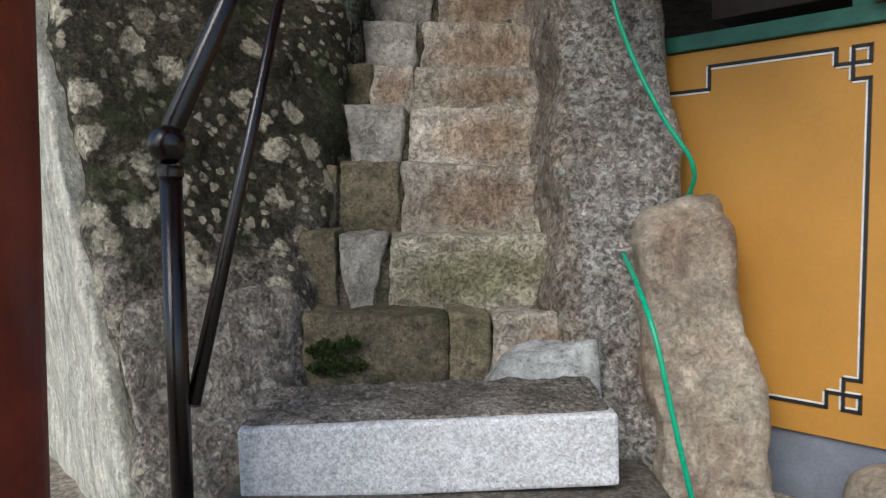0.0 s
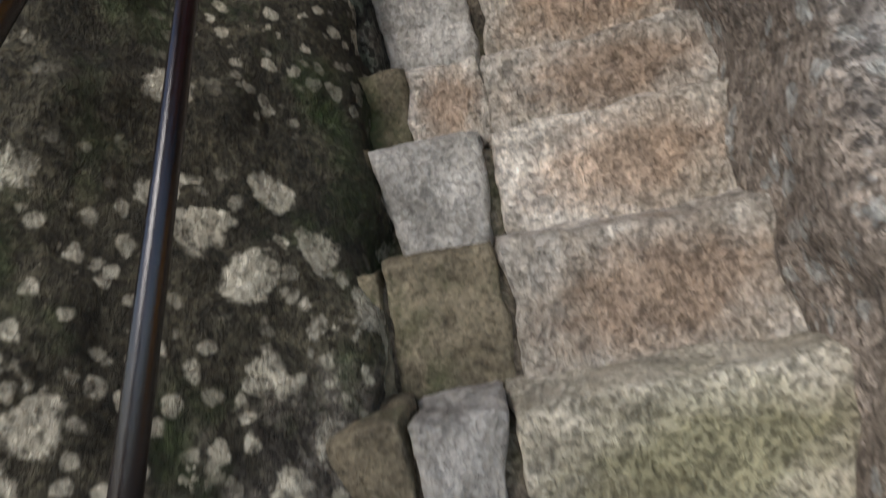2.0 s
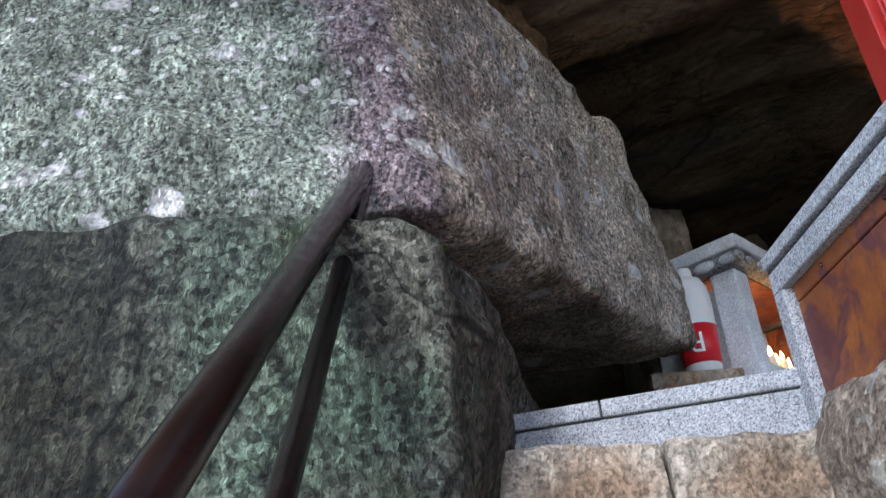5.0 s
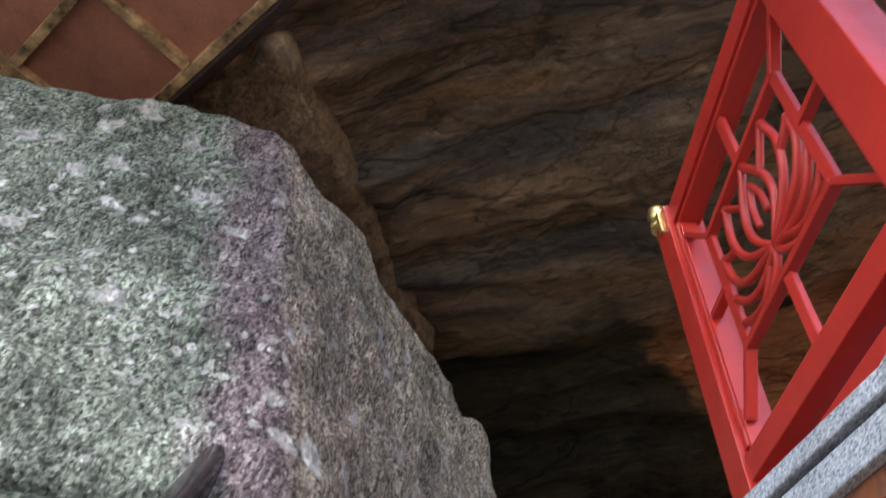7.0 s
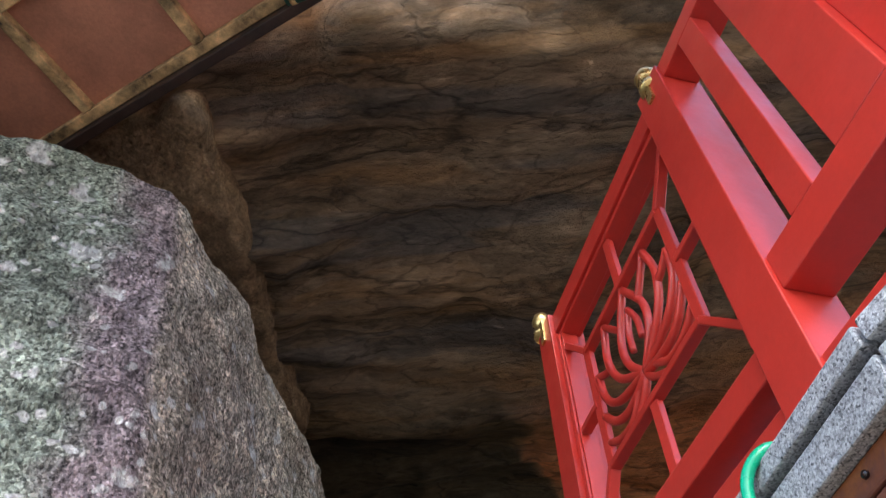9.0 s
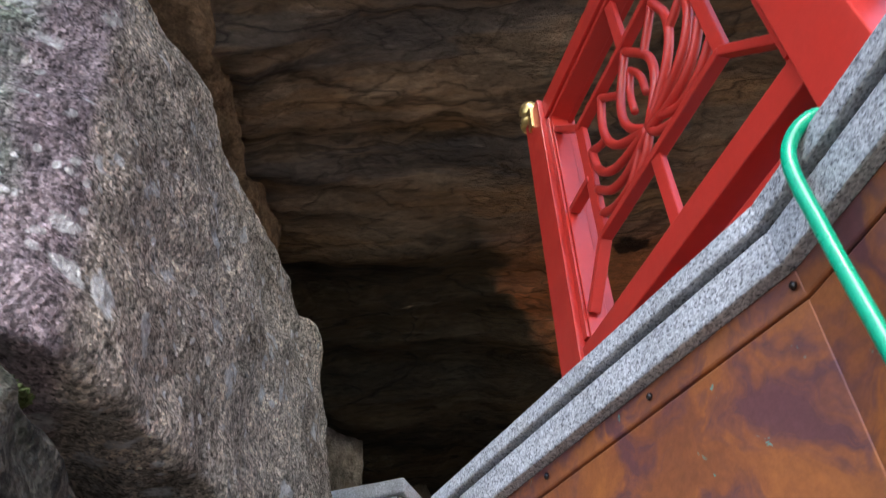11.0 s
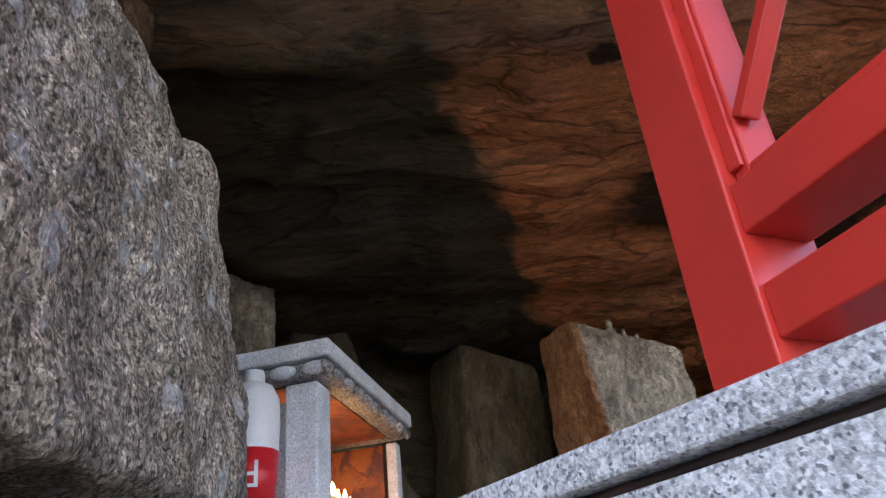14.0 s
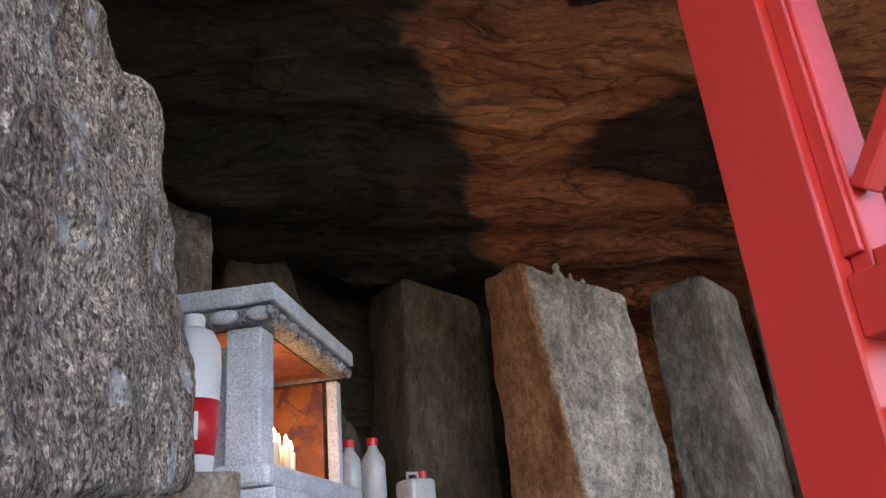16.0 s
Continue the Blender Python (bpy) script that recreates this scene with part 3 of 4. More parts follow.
tagged(slab, "white cut granite block as the bottom step", "step")
rock("flagstone", block((-0.62, 1.7, 0.2), (0.62, 2.4, 0.475)), M_PAVE, 24, 16, 0.01, 4, 51, label="low dark flagstone under the granite step", category="flagstone")
kerb = thing("threshold_kerb", "grey granite kerb at the top of the steps", "kerb")
KM = Matrix.Translation((-0.2, 3.93, 0)) @ pose(0, 0, 0, 0, 0, -20)
part("kerb_base", box((-0.1, 0, 2.44), (0.66, 0.3, 2.60), 0.006, KM), M_GRANITE, kerb)
for xa, xb in ((-0.1, 0.2), (0.204, 0.66)):
    part("kerb_cap", box((xa, -0.012, 2.602), (xb, 0.3, 2.645), 0.006, KM), M_GRANITE, kerb)

# ---- handrail ----
rail = thing("handrail", "dark brown painted steel handrail with ball finial", "handrail")
TOP = Vector((-0.53, 3.68, 3.29))
part("post", tube([(-0.638, 1.83, 0.3), (-0.655, 1.83, 1.32)], 0.027, 20), M_BROWN, rail, smooth=True)
part("collar", lathe([(0.027, 0), (0.031, 0.004), (0.031, 0.022), (0.026, 0.03)], (-0.655, 1.83, 1.315)), M_BROWN, rail)
ball = bmesh.new()
bmesh.ops.create_uvsphere(ball, u_segments=28, v_segments=16, radius=0.048, matrix=Matrix.Translation((-0.66, 1.83, 1.395)))
part("ball_finial", ball, M_BROWN, rail, smooth=True)
part("top_rail", tube([(-0.66, 1.83, 1.41), TOP], 0.027, 20), M_BROWN, rail, smooth=True)
part("lower_rail", tube([(-0.615, 1.84, 0.76), TOP + Vector((0.0, -0.07, -0.06))], 0.019, 18), M_BROWN, rail, smooth=True)
part("wall_flange", lathe([(0.05, 0), (0.045, 0.012), (0.03, 0.016)], m=look(TOP, (-0.66, 1.83, 1.41)) @ pose(0, 0, -0.05, 180)), M_BROWN, rail)

# ---- copper-faced wall with granite coping ----
RUN = [(0.43, 3.71), (0.46, 2.68), (0.37, 2.3), (0.31, 1.6)]


def run_strip(name, za, zb, out, back, material, parent, ends=(0, 0), label="", runs=None):
    for (xa, ya), (xb, yb) in (runs or list(zip(RUN, RUN[1:]))):
        d = Vector((xb - xa, yb - ya, 0))
        m = Matrix.Translation((xa, ya, 0)) @ Matrix.Rotation(math.atan2(d.y, d.x), 4, "Z")
        part(name, box((ends[0], -out, za), (d.length - 0.003 - ends[1], back, zb), 0.004, m), material, parent, label)


low_wall = thing("terrace_wall", "copper-clad terrace wall with pale granite coping", "wall", kind="structure")
first = [(RUN[0], RUN[1])]
run_strip("core", 2.32, 2.874, -0.03, 0.5, M_DARK, low_wall)
run_strip("coping", 2.887, 2.92, 0.03, 0.62, M_GRANITE, low_wall)
run_strip("coping_groove", 2.876, 2.887, 0.008, 0.6, M_DARK, low_wall)
run_strip("frieze", 2.822, 2.876, 0.022, 0.5, M_GRANITE, low_wall)
for legs, trim in ((first, 0.06), (list(zip(RUN[1:], RUN[2:])), -0.004)):
    run_strip("copper_sheet", 2.78, 2.822, 0.001, 0.02, M_COPPER, low_wall, (trim, -0.004), runs=legs)
    run_strip("copper_sheet", 2.32, 2.777, 0.0, 0.02, M_COPPER, low_wall, (trim, -0.004), runs=legs)
run_strip("jamb", 2.4, 2.822, 0.022, 0.5, M_GRANITE, low_wall, (0, 0), runs=[(RUN[0], (0.4316, 3.655))])
for k in range(7):
    y = 3.5 - k * 0.27
    xw = 0.43 + 0.03 * (3.71 - y) / 1.03 if y > 2.68 else 0.46 - 0.09 * (2.68 - y) / 0.38
    part("rivet", lathe([(0.006, 0), (0.005, 0.003), (0.002, 0.005)], segs=10, m=Matrix.Translation((xw - 0.004, y, 2.8)) @ pose(0, 0, 0, 0, -90)), M_BROWN, low_wall)

# ---- red lattice fence on the coping ----
fence = thing("lattice_fence", "bright red painted fence with lotus lattice and brass finials", "fence")
FA, FB = Vector((0.7655, 3.5413, 0)), Vector((0.5555, 2.2313, 0))
FD = (FA - FB).normalized()
FM = Matrix.Translation(FB) @ Matrix.Rotation(math.atan2(FD.y, FD.x), 4, "Z")
# in the fence's own frame: u along it, w across, z up


def fpart(name, u0, u1, z0, z1, w0, w1, bevel=0.003, label="", parent=None):
    return part(name, box((u0, w0, z0), (u1, w1, z1), bevel, FM), M_RED, parent or fence, label)


P0, P1, E0, E1 = 0.255, 0.375, 1.18, 1.285
fpart("end_post", E0, E1, 2.92, 4.185, -0.06, 0.06)
fpart("middle_post", P0, P1, 2.92, 4.195, -0.06, 0.06)
fpart("top_rail", P1, E0, 4.095, 4.175, -0.045, 0.045)
fpart("lower_rail", P1, E0, 3.175, 3.24, -0.05, 0.05)
fpart("bottom_rail", P1, E0, 3.045, 3.11, -0.05, 0.05)
for u0, u1 in ((P1, P1 + 0.025), (E0 - 0.025, E0)):
    fpart("inner_frame", u0, u1, 3.24, 4.095, -0.02, 0.035)
    fpart("glazing_bead", u0 + (0.005 if u0 > 1 else 0), u1 - (0 if u0 > 1 else 0.005), 3.26, 4.075, 0.0352, 0.043, 0.002)
fpart("inner_frame", P1 + 0.025, E0 - 0.025, 3.24, 3.26, -0.02, 0.035)
fpart("inner_frame", P1 + 0.025, E0 - 0.025, 4.075, 4.095, -0.02, 0.035)
fpart("slat", 0.09, 0.163, 3.36, 4.13, 0.0, 0.05)
fpart("slat", -0.13, 0.018, 3.36, 4.13, 0.0, 0.05)
fpart("board", -0.45, -0.13, 3.36, 4.13, 0.0, 0.02)
fpart("top_rail", -0.45, P0, 4.13, 4.195, -0.05, 0.05)
fpart("lower_rail", -0.45, P0, 3.27, 3.36, -0.05, 0.05)
fpart("bottom_rail", -0.45, P0, 3.045, 3.11, -0.05, 0.05)
fpart("side_post", -0.6, -0.45, 2.92, 4.25, -0.07, 0.07)
for u in (E1 - 0.05, 0.315):
    at = FM @ Vector((u + (0.035 if u > 1 else 0.0), 0.045, 4.165))
    part("finial", lathe([(0.035, 0), (0.035, 0.02), (0.018, 0.03), (0.032, 0.05), (0.036, 0.075), (0.026, 0.1), (0.008, 0.112)], at, 18), M_GOLD, fence, "brass ball finial", True)
    part("brass_strap", box((u - 0.014, 0.058, 4.1), (u + 0.014, 0.068, 4.2), 0.001, FM), M_GOLD, fence, "brass strap")

UC, ZC = 0.772, 3.668


def lat(points, r=0.011, name="lattice_bar"):
    pts = [FM @ Vector((UC + 0.94 * a, 0.02, ZC + 0.92 * b)) for a, b in points]
    part(name, tube(pts, r, 8, 8 if len(points) > 2 else 1), M_RED, fence, smooth=True)


def flat_bar(a, b, name="lattice_bar"):
    a, b = [FM @ Vector((UC + q[0], 0.02, ZC + q[1])) for q in (a, b)]
    part(name, bar(a, b, 0.03, 0.02), M_RED, fence)


# a square frame held by eight spokes, with an open lotus inside
SU, SZ, HU, HZ = 0.262, 0.205, 0.378, 0.408
for sx, sz in ((-1, -1), (1, -1), (1, 1), (-1, 1)):
    flat_bar((sx * SU, sz * SZ), (sx * HU, sz * HZ * 0.84), "spoke")
    flat_bar((sx * SU, sz * SZ), ((sx * SU, -sz * SZ) if sx == sz else (-sx * SU, sz * SZ)))
for a, b in (((0, SZ), (0, HZ)), ((0, -SZ), (0, -HZ)), ((SU, 0), (HU, 0)), ((-SU, 0), (-HU, 0))):
    flat_bar(a, b, "spoke")
for sx in (-1, 1):
    lat([(0, -0.125), (sx * 0.07, -0.03), (sx * 0.075, 0.07), (0, 0.205)], 0.012, "petal")
    lat([(0, -0.125), (sx * 0.13, -0.03), (sx * 0.175, 0.08), (sx * 0.15, 0.2)], 0.012, "petal")
    lat([(sx * 0.15, 0.2), (sx * 0.1, 0.14), (sx * 0.066, 0.1)], 0.011, "petal")
    lat([(0, -0.125), (sx * 0.16, -0.085), (sx * 0.235, -0.01), (sx * 0.25, 0.085)], 0.012, "petal")
    lat([(sx * 0.25, 0.085), (sx * 0.21, 0.06), (sx * 0.17, 0.045)], 0.011, "petal")
    lat([(0, -0.13), (sx * 0.12, -0.15), (sx * 0.2, -0.125), (sx * 0.262, -0.06)], 0.012, "leaf")
    lat([(sx * 0.05, -0.14), (sx * 0.12, -0.19), (sx * 0.2, -0.185), (sx * 0.265, -0.15)], 0.011, "leaf")
    lat([(0, -0.13), (sx * 0.03, -0.17), (sx * 0.1, -0.215)], 0.011, "stem")
    lat([(sx * 0.03, -0.02), (sx * 0.028, 0.05), (0, 0.12)], 0.01, "petal")

# ---- hoses ----
hose = part("garden_hose", tube([(0.75, 2.4, 2.93), (0.6, 2.49, 2.929), (0.45, 2.535, 2.934), (0.405, 2.555, 2.93), (0.385, 2.585, 2.885), (0.39, 2.59, 2.78), (0.395, 2.585, 2.6), (0.4, 2.58, 2.4)], 0.009, 12, 8), M_HOSE, None, "", True)
tagged(hose, "bright green rubber hose hanging over the granite coping", "hose")
hose2 = part("garden_hose", tube([(0.594, 2.777, 2.310), (0.562, 2.576, 1.971), (0.625, 2.544, 1.748), (0.721, 2.502, 1.536), (0.811, 2.480, 1.388), (0.827, 2.565, 1.282), (0.763, 2.756, 1.144)], 0.008, 12, 8), M_HOSE, None, "", True)
tagged(hose2, "bright green rubber hose draped over a boulder", "hose")
hose3 = part("garden_hose", tube([(0.588, 2.468, 1.093), (0.572, 2.205, 1.008), (0.588, 2.079, 0.883), (0.630, 2.047, 0.672), (0.693, 2.037, 0.410), (0.735, 2.026, 0.290)], 0.008, 12, 8), M_HOSE, None, "", True)
tagged(hose3, "bright green rubber hose running down to the paving", "hose")

# ---- temple wall with the yellow panel ----
hall = thing("temple_hall_wall", "ochre temple wall panel with black fret border", "wall", kind="structure")
HD = Vector((1.32 - 0.875, 2.33 - 2.787, 0)).normalized()
HM = Matrix.Translation((0.875, 2.787, 0)) @ Matrix.Rotation(math.atan2(HD.y, HD.x), 4, "Z")
W = 0.66


def hpart(name, u0, u1, z0, z1, w0, w1, material, bevel=0.002, label=""):
    return part(name, box((u0, w0, z0), (u1, w1, z1), bevel, HM), material, hall, label)


hpart("panel", -0.22, W + 0.07, 0.5, 1.80, 0.0, 0.08, M_YELLOW, 0.003, "ochre painted board")
hpart("plinth", -0.2, 3.0, 0.2, 0.50, 0.02, 0.12, M_PLINTH, 0.003, "blue-grey painted plinth")
hpart("panel", W + 0.075, 3.0, 0.5, 1.80, 0.0, 0.08, M_YELLOW, 0.003, "ochre painted board")
hpart("top_beam", -0.2, W + 0.2, 1.803, 1.86, -0.02, 0.1, M_GREEN, 0.004, "dark green painted beam")
hpart("top_beam", 0.0, 3.0, 1.95, 2.1, 0.2, 0.4, M_DARK, 0.004)
hpart("upper_post", W - 0.1, W - 0.02, 1.86, 2.4, 0.0, 0.08, M_GREEN, 0.003, "green painted post")
hpart("eave", W - 0.02, 3.0, 1.86, 2.0, -0.06, 0.08, M_ORANGE, 0.003, "orange painted eave beam")
hpart("eave_board", 0.12, 3.0, 2.2, 2.26, -0.3, 0.6, M_DARK, 0.003)
hpart("shadow_board", -0.1, 3.0, 1.8, 2.25, 0.6, 0.64, M_DARK, 0.003)


def line(u0, z0, u1, z1):
    t = 0.012
    a, b = (min(u0, u1), max(u0, u1)), (min(z0, z1), max(z0, z1))
    hpart("fret_line", a[0] - t / 2, a[1] + t / 2, b[0] - t / 2, b[1] + t / 2, -0.004, 0.002, M_BLACK, 0)
    if u0 == u1:
        hpart("fret_line", a[0] - t, a[1] - t / 2, b[0], b[1], -0.003, 0.002, M_LINE, 0)
    else:
        s = -1 if z0 > 1.2 else 1
        zc = z0 + s * t * 0.75
        hpart("fret_line", a[0], a[1], zc - t / 4, zc + t / 4, -0.003, 0.002, M_LINE, 0)


ZT, ZB, UR = 1.74, 0.60, W - 0.04
line(0.1, ZT - 0.0, UR - 0.1, ZT)
line(-0.15, ZT - 0.08, 0.1, ZT - 0.08)
line(0.1, ZT - 0.08, 0.1, ZT)
line(UR, ZB + 0.1, UR, ZT - 0.1)
line(-0.15, ZB, UR - 0.1, ZB)
for zc, s in ((ZT, -1), (ZB, 1)):
    line(UR - 0.1, zc, UR - 0.1, zc + s * 0.05)
    line(UR - 0.1, zc + s * 0.05, UR, zc + s * 0.05)
    line(UR - 0.05, zc + s * 0.1, UR, zc + s * 0.1)
    line(UR - 0.05, zc + s * 0.1, UR - 0.05, zc)
    line(UR - 0.05, zc, UR, zc)
    line(UR, zc, UR, zc + s * 0.05)
rock("column_base", block((1.22, 2.0, 0.2), (1.62, 2.36, 0.47)), M_LOWER, 16, 3, 0.01, 4, 61, label="rounded stone column base beside the panel", category="column base")
column = part("column", lathe([(0.16, 0.27), (0.16, 2.6), (0.15, 5.2)], (-0.815, 1.2, 0), 40), M_COLUMN, None, "", True)
tagged(column, "oxblood red round wooden temple column", "column", kind="structure")

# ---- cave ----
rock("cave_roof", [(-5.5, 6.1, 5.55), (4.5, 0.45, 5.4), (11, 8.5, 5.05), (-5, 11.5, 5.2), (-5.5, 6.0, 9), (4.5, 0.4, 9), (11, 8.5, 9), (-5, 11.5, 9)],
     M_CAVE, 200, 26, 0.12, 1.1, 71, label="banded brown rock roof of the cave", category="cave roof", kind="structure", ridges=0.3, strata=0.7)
rock("cave_wall_back", [(-4, 8.6, 2.2), (9, 7.4, 2.2), (9, 10, 2.2), (-4, 10, 2.2), (-4, 8.9, 5.6), (9, 7.7, 5.6), (9, 10, 5.6), (-4, 10, 5.6)],
     M_CAVE, 50, 20, 0.2, 0.9, 73, label="dark rock wall at the back of the cave", category="cave wall", kind="structure")
# made-up right wall, added so that the cave stays dark
rock("cave_wall_side", [(6.2, 1.5, 0.0), (7.5, 1.5, 0.0), (8, 9, 0.0), (6.4, 9, 0.0), (6.2, 1.5, 5.6), (7.5, 1.5, 5.6), (8, 9, 5.6), (6.4, 9, 5.6)],
     M_CAVE, 40, 20, 0.2, 0.9, 75, label="added rock wall closing the cave to keep daylight out", category="cave wall", kind="structure")
rock("cave_wall_left", [(-4, 4.0, 0.0), (-2.2, 4.0, 0.0), (-1.6, 9, 0.0), (-4, 9, 0.0), (-4, 4.0, 5.6), (-2.2, 4.0, 5.6), (-1.6, 9, 5.6), (-4, 9, 5.6)],
     M_CAVE, 40, 20, 0.15, 0.9, 77, label="dark rock wall behind the boulders", category="cave wall", kind="structure")
cave_floor = part("cave_floor", box((-2.2, 4.1, 2.2), (8, 10, 2.56), 0.01), M_PAVE)
tagged(cave_floor, "dark stone floor of the cave", "floor", kind="structure")
side_floor = part("side_floor", box((0.95, 3.2, 2.2), (8, 4.1, 2.56), 0.01), M_PAVE)
tagged(side_floor, "dark stone floor behind the terrace wall", "floor", kind="structure")


rock("rock_ledge", [(-1.5, 4.3, 5.2), (-0.74, 3.72, 5.26), (0.34, 5.5, 5.1), (-0.5, 5.9, 5.0), (-1.5, 4.3, 5.9), (-0.7, 3.7, 5.9), (0.3, 5.5, 5.9), (-0.5, 5.9, 5.9)],
     M_LEDGE, 60, 26, 0.06, 2.4, 79, label="tan rock ledge between the roof and the boulder", category="rock ledge", kind="structure")


def standing_stone(lo, hi, lean, seed, label, top=0.8):
    (x0, y0), (x1, y1), (z0, z1) = lo, hi, (2.5, lean[2])
    cx, cy = (x0 + x1) / 2 + lean[0], (y0 + y1) / 2 + lean[1]
    hx, hy = (x1 - x0) / 2 * top, (y1 - y0) / 2 * top
    cs = [(x0, y0, z0), (x1, y0, z0), (x1, y1, z0), (x0, y1, z0), (cx - hx, cy - hy, z1), (cx + hx, cy - hy, z1 - 0.12), (cx + hx, cy + hy, z1), (cx - hx, cy + hy, z1)]
    return rock("standing_stone", cs, M_STANDD if "dark" in label else M_STANDG if "grey" in label else M_STAND, 50, 18, 0.03, 2.0, seed, label=label, category="stone", group="stones at the back of the cave")


rock("standing_stone", [(3.48, 6.17, 2.5), (4.02, 6.08, 2.5), (4.3, 6.8, 2.5), (3.42, 6.92, 2.5), (3.24, 6.43, 4.8), (3.92, 6.11, 4.56), (4.2, 6.8, 4.6), (3.33, 6.88, 4.85)],
     M_SPLIT, 70, 30, 0.035, 2.2, 82, label="tall split standing stone, ochre side and pale face", category="stone", group="stones at the back of the cave", ridges=0.1)
standing_stone((2.98, 7.4), (3.8, 7.95), (0.0, 0.0, 5.02), 83, "dark greenish upright stone in the cave", 0.9)
standing_stone((4.4, 5.75), (4.85, 6.35), (-0.08, 0.0, 4.68), 85, "narrow grey upright stone in the cave")
standing_stone((4.9, 5.1), (5.8, 5.85), (-0.1, 0.0, 4.62), 87, "broad grey upright stone in the cave", 0.9)
standing_stone((4.6, 5.1), (5.2, 5.6), (0.0, 0.0, 3.55), 88, "small low grey stone in the cave", 0.7)
rock("standing_stone", [(1.8, 7.6, 2.5), (3.2, 7.55, 2.5), (3.2, 8.3, 2.5), (1.8, 8.3, 2.5), (1.85, 7.9, 5.4), (2.3, 8.0, 5.4), (2.3, 8.45, 5.4), (1.85, 8.4, 5.4)],
     M_STANDD, 50, 14, 0.04, 2.0, 89, label="dark leaning stone behind the altar", category="stone", group="stones at the back of the cave")
standing_stone((0.9, 7.2), (1.58, 7.9), (0.0, 0.0, 5.42), 91, "grey rounded stone behind the altar", 0.8)

# ---- altar ----
altar = thing("candle_altar", "pale carved stone candle altar with open sides and a slab roof", "altar")
AO = Vector((1.36, 6.24, 0))
AD = Vector((0.86, 0.84, 0)).normalized()
AM = Matrix.Translation(AO) @ Matrix.Rotation(math.atan2(AD.y, AD.x), 4, "Z")
AL, AW = 1.12, 0.62
part("pedestal", box((-0.1, -0.1, 2.55), (AL + 0.25, AW + 0.1, 3.36), 0.01, AM), M_ALTAR, altar)
part("base_slab", box((-0.12, -0.08, 3.362), (AL + 0.28, AW + 0.12, 3.46), 0.02, AM), M_ALTAR, altar)
for u in (0, AL - 0.17):
    for w in (0.0, AW - 0.17):
        part("pillar", box((u + (0.29 if u else 0), w, 3.461), (u + (0.38 if u else 0.17), w + (0.07 if u else 0.17), 4.09), 0.012, AM), M_ALTAR, altar)
# inner faces take the copper colour to paint in the candles' orange glow
part("back_panel", box((0.17, AW - 0.1, 3.461), (AL + 0.14, AW - 0.06, 4.09), 0.004, AM), M_COPPER, altar, "back panel with orange candle glow in its colour")
part("side_panel", box((AL + 0.15, 0.1, 3.461), (AL + 0.19, AW - 0.17, 4.09), 0.004, AM), M_COPPER, altar, "side panel with orange candle glow in its colour")
part("inner_lining", box((0.095, 0.17, 3.461), (0.105, AW - 0.17, 4.02), 0.001, AM), M_COPPER, altar, "lining with orange candle glow in its colour")
part("inner_ceiling", box((0.02, 0.02, 4.082), (AL - 0.02, AW - 0.02, 4.0905), 0.001, AM), M_COPPER, altar, "ceiling with orange candle glow in its colour")
part("side_panel", box((0.05, 0.17, 3.461), (0.09, AW - 0.17, 4.02), 0.004, AM), M_ALTAR, altar)
part("roof_slab", box((-0.1, -0.1, 4.17), (AL + 0.16, AW + 0.1, 4.26), 0.012, AM), M_ALTAR, altar)
part("roof_moulding", box((-0.07, -0.07, 4.091), (AL + 0.13, AW + 0.07, 4.169), 0.03, AM), M_SOOT, altar)
BOSS = [(0.058, 0), (0.05, 0.016), (0.03, 0.028), (0.008, 0.032)]
for k in range(10):
    u = -0.05 + k * (AL + 0.16) / 9
    part("carved_boss", lathe(BOSS, segs=14, m=AM @ Matrix.Translation((u, -0.066, 4.128)) @ pose(0, 0, 0, 90) @ Matrix.Diagonal((1.1, 0.62, 1, 1))), M_SOOT, altar, smooth=True)
for k in range(5):
    w = -0.02 + k * (AW + 0.06) / 4
    part("carved_boss", lathe(BOSS, segs=14, m=AM @ Matrix.Translation((-0.066, w, 4.128)) @ pose(0, 0, 0, 0, -90) @ Matrix.Diagonal((0.62, 1.25, 1, 1))), M_ALTAR, altar, smooth=True)

for k, (u, w, h) in enumerate(((0.36, 0.07, 0.15), (0.42, 0.1, 0.17), (0.49, 0.06, 0.14), (0.55, 0.12, 0.16), (0.62, 0.08, 0.13), (0.5, 0.16, 0.16))):
    base = AM @ Vector((u, w, 3.461))
    candle = part("candle", lathe([(0.024, 0), (0.025, h * 0.9), (0.022, h)], base, 14), M_WAX, None, "", True)
    tagged(candle, "short lit cream wax candle on the altar", "candle", "candles on the altar")
    part("flame", lathe([(0.002, 0), (0.011, 0.015), (0.012, 0.03), (0.006, 0.05), (0.001, 0.065)], base + Vector((0, 0, h)), 10), M_FLAME, candle, "burning flame", True)
fire = bpy.data.lights.new("candle_light", "POINT")
fire.energy, fire.color, fire.shadow_soft_size = 1.1, (1.0, 0.45, 0.15), 0.05
new("candle_light", fire).location = AM @ Vector((0.6, 0.25, 3.74))


# ---- bottles and canisters ----
def bottle(at, h, r, body, cap, label):
    b = thing("bottle", label, "bottle", "bottles by the altar")
    part("body", lathe([(r * 0.9, 0), (r, 0.01), (r, h * 0.68), (r * 0.9, h * 0.74), (r * 0.42, h * 0.86), (r * 0.4, h * 0.9)], at, 24), body, b, smooth=True)
    part("cap", lathe([(r * 0.48, 0), (r * 0.48, h * 0.09), (r * 0.4, h * 0.1)], (at[0], at[1], at[2] + h * 0.9), 18), cap, b, "red screw cap")
    return b


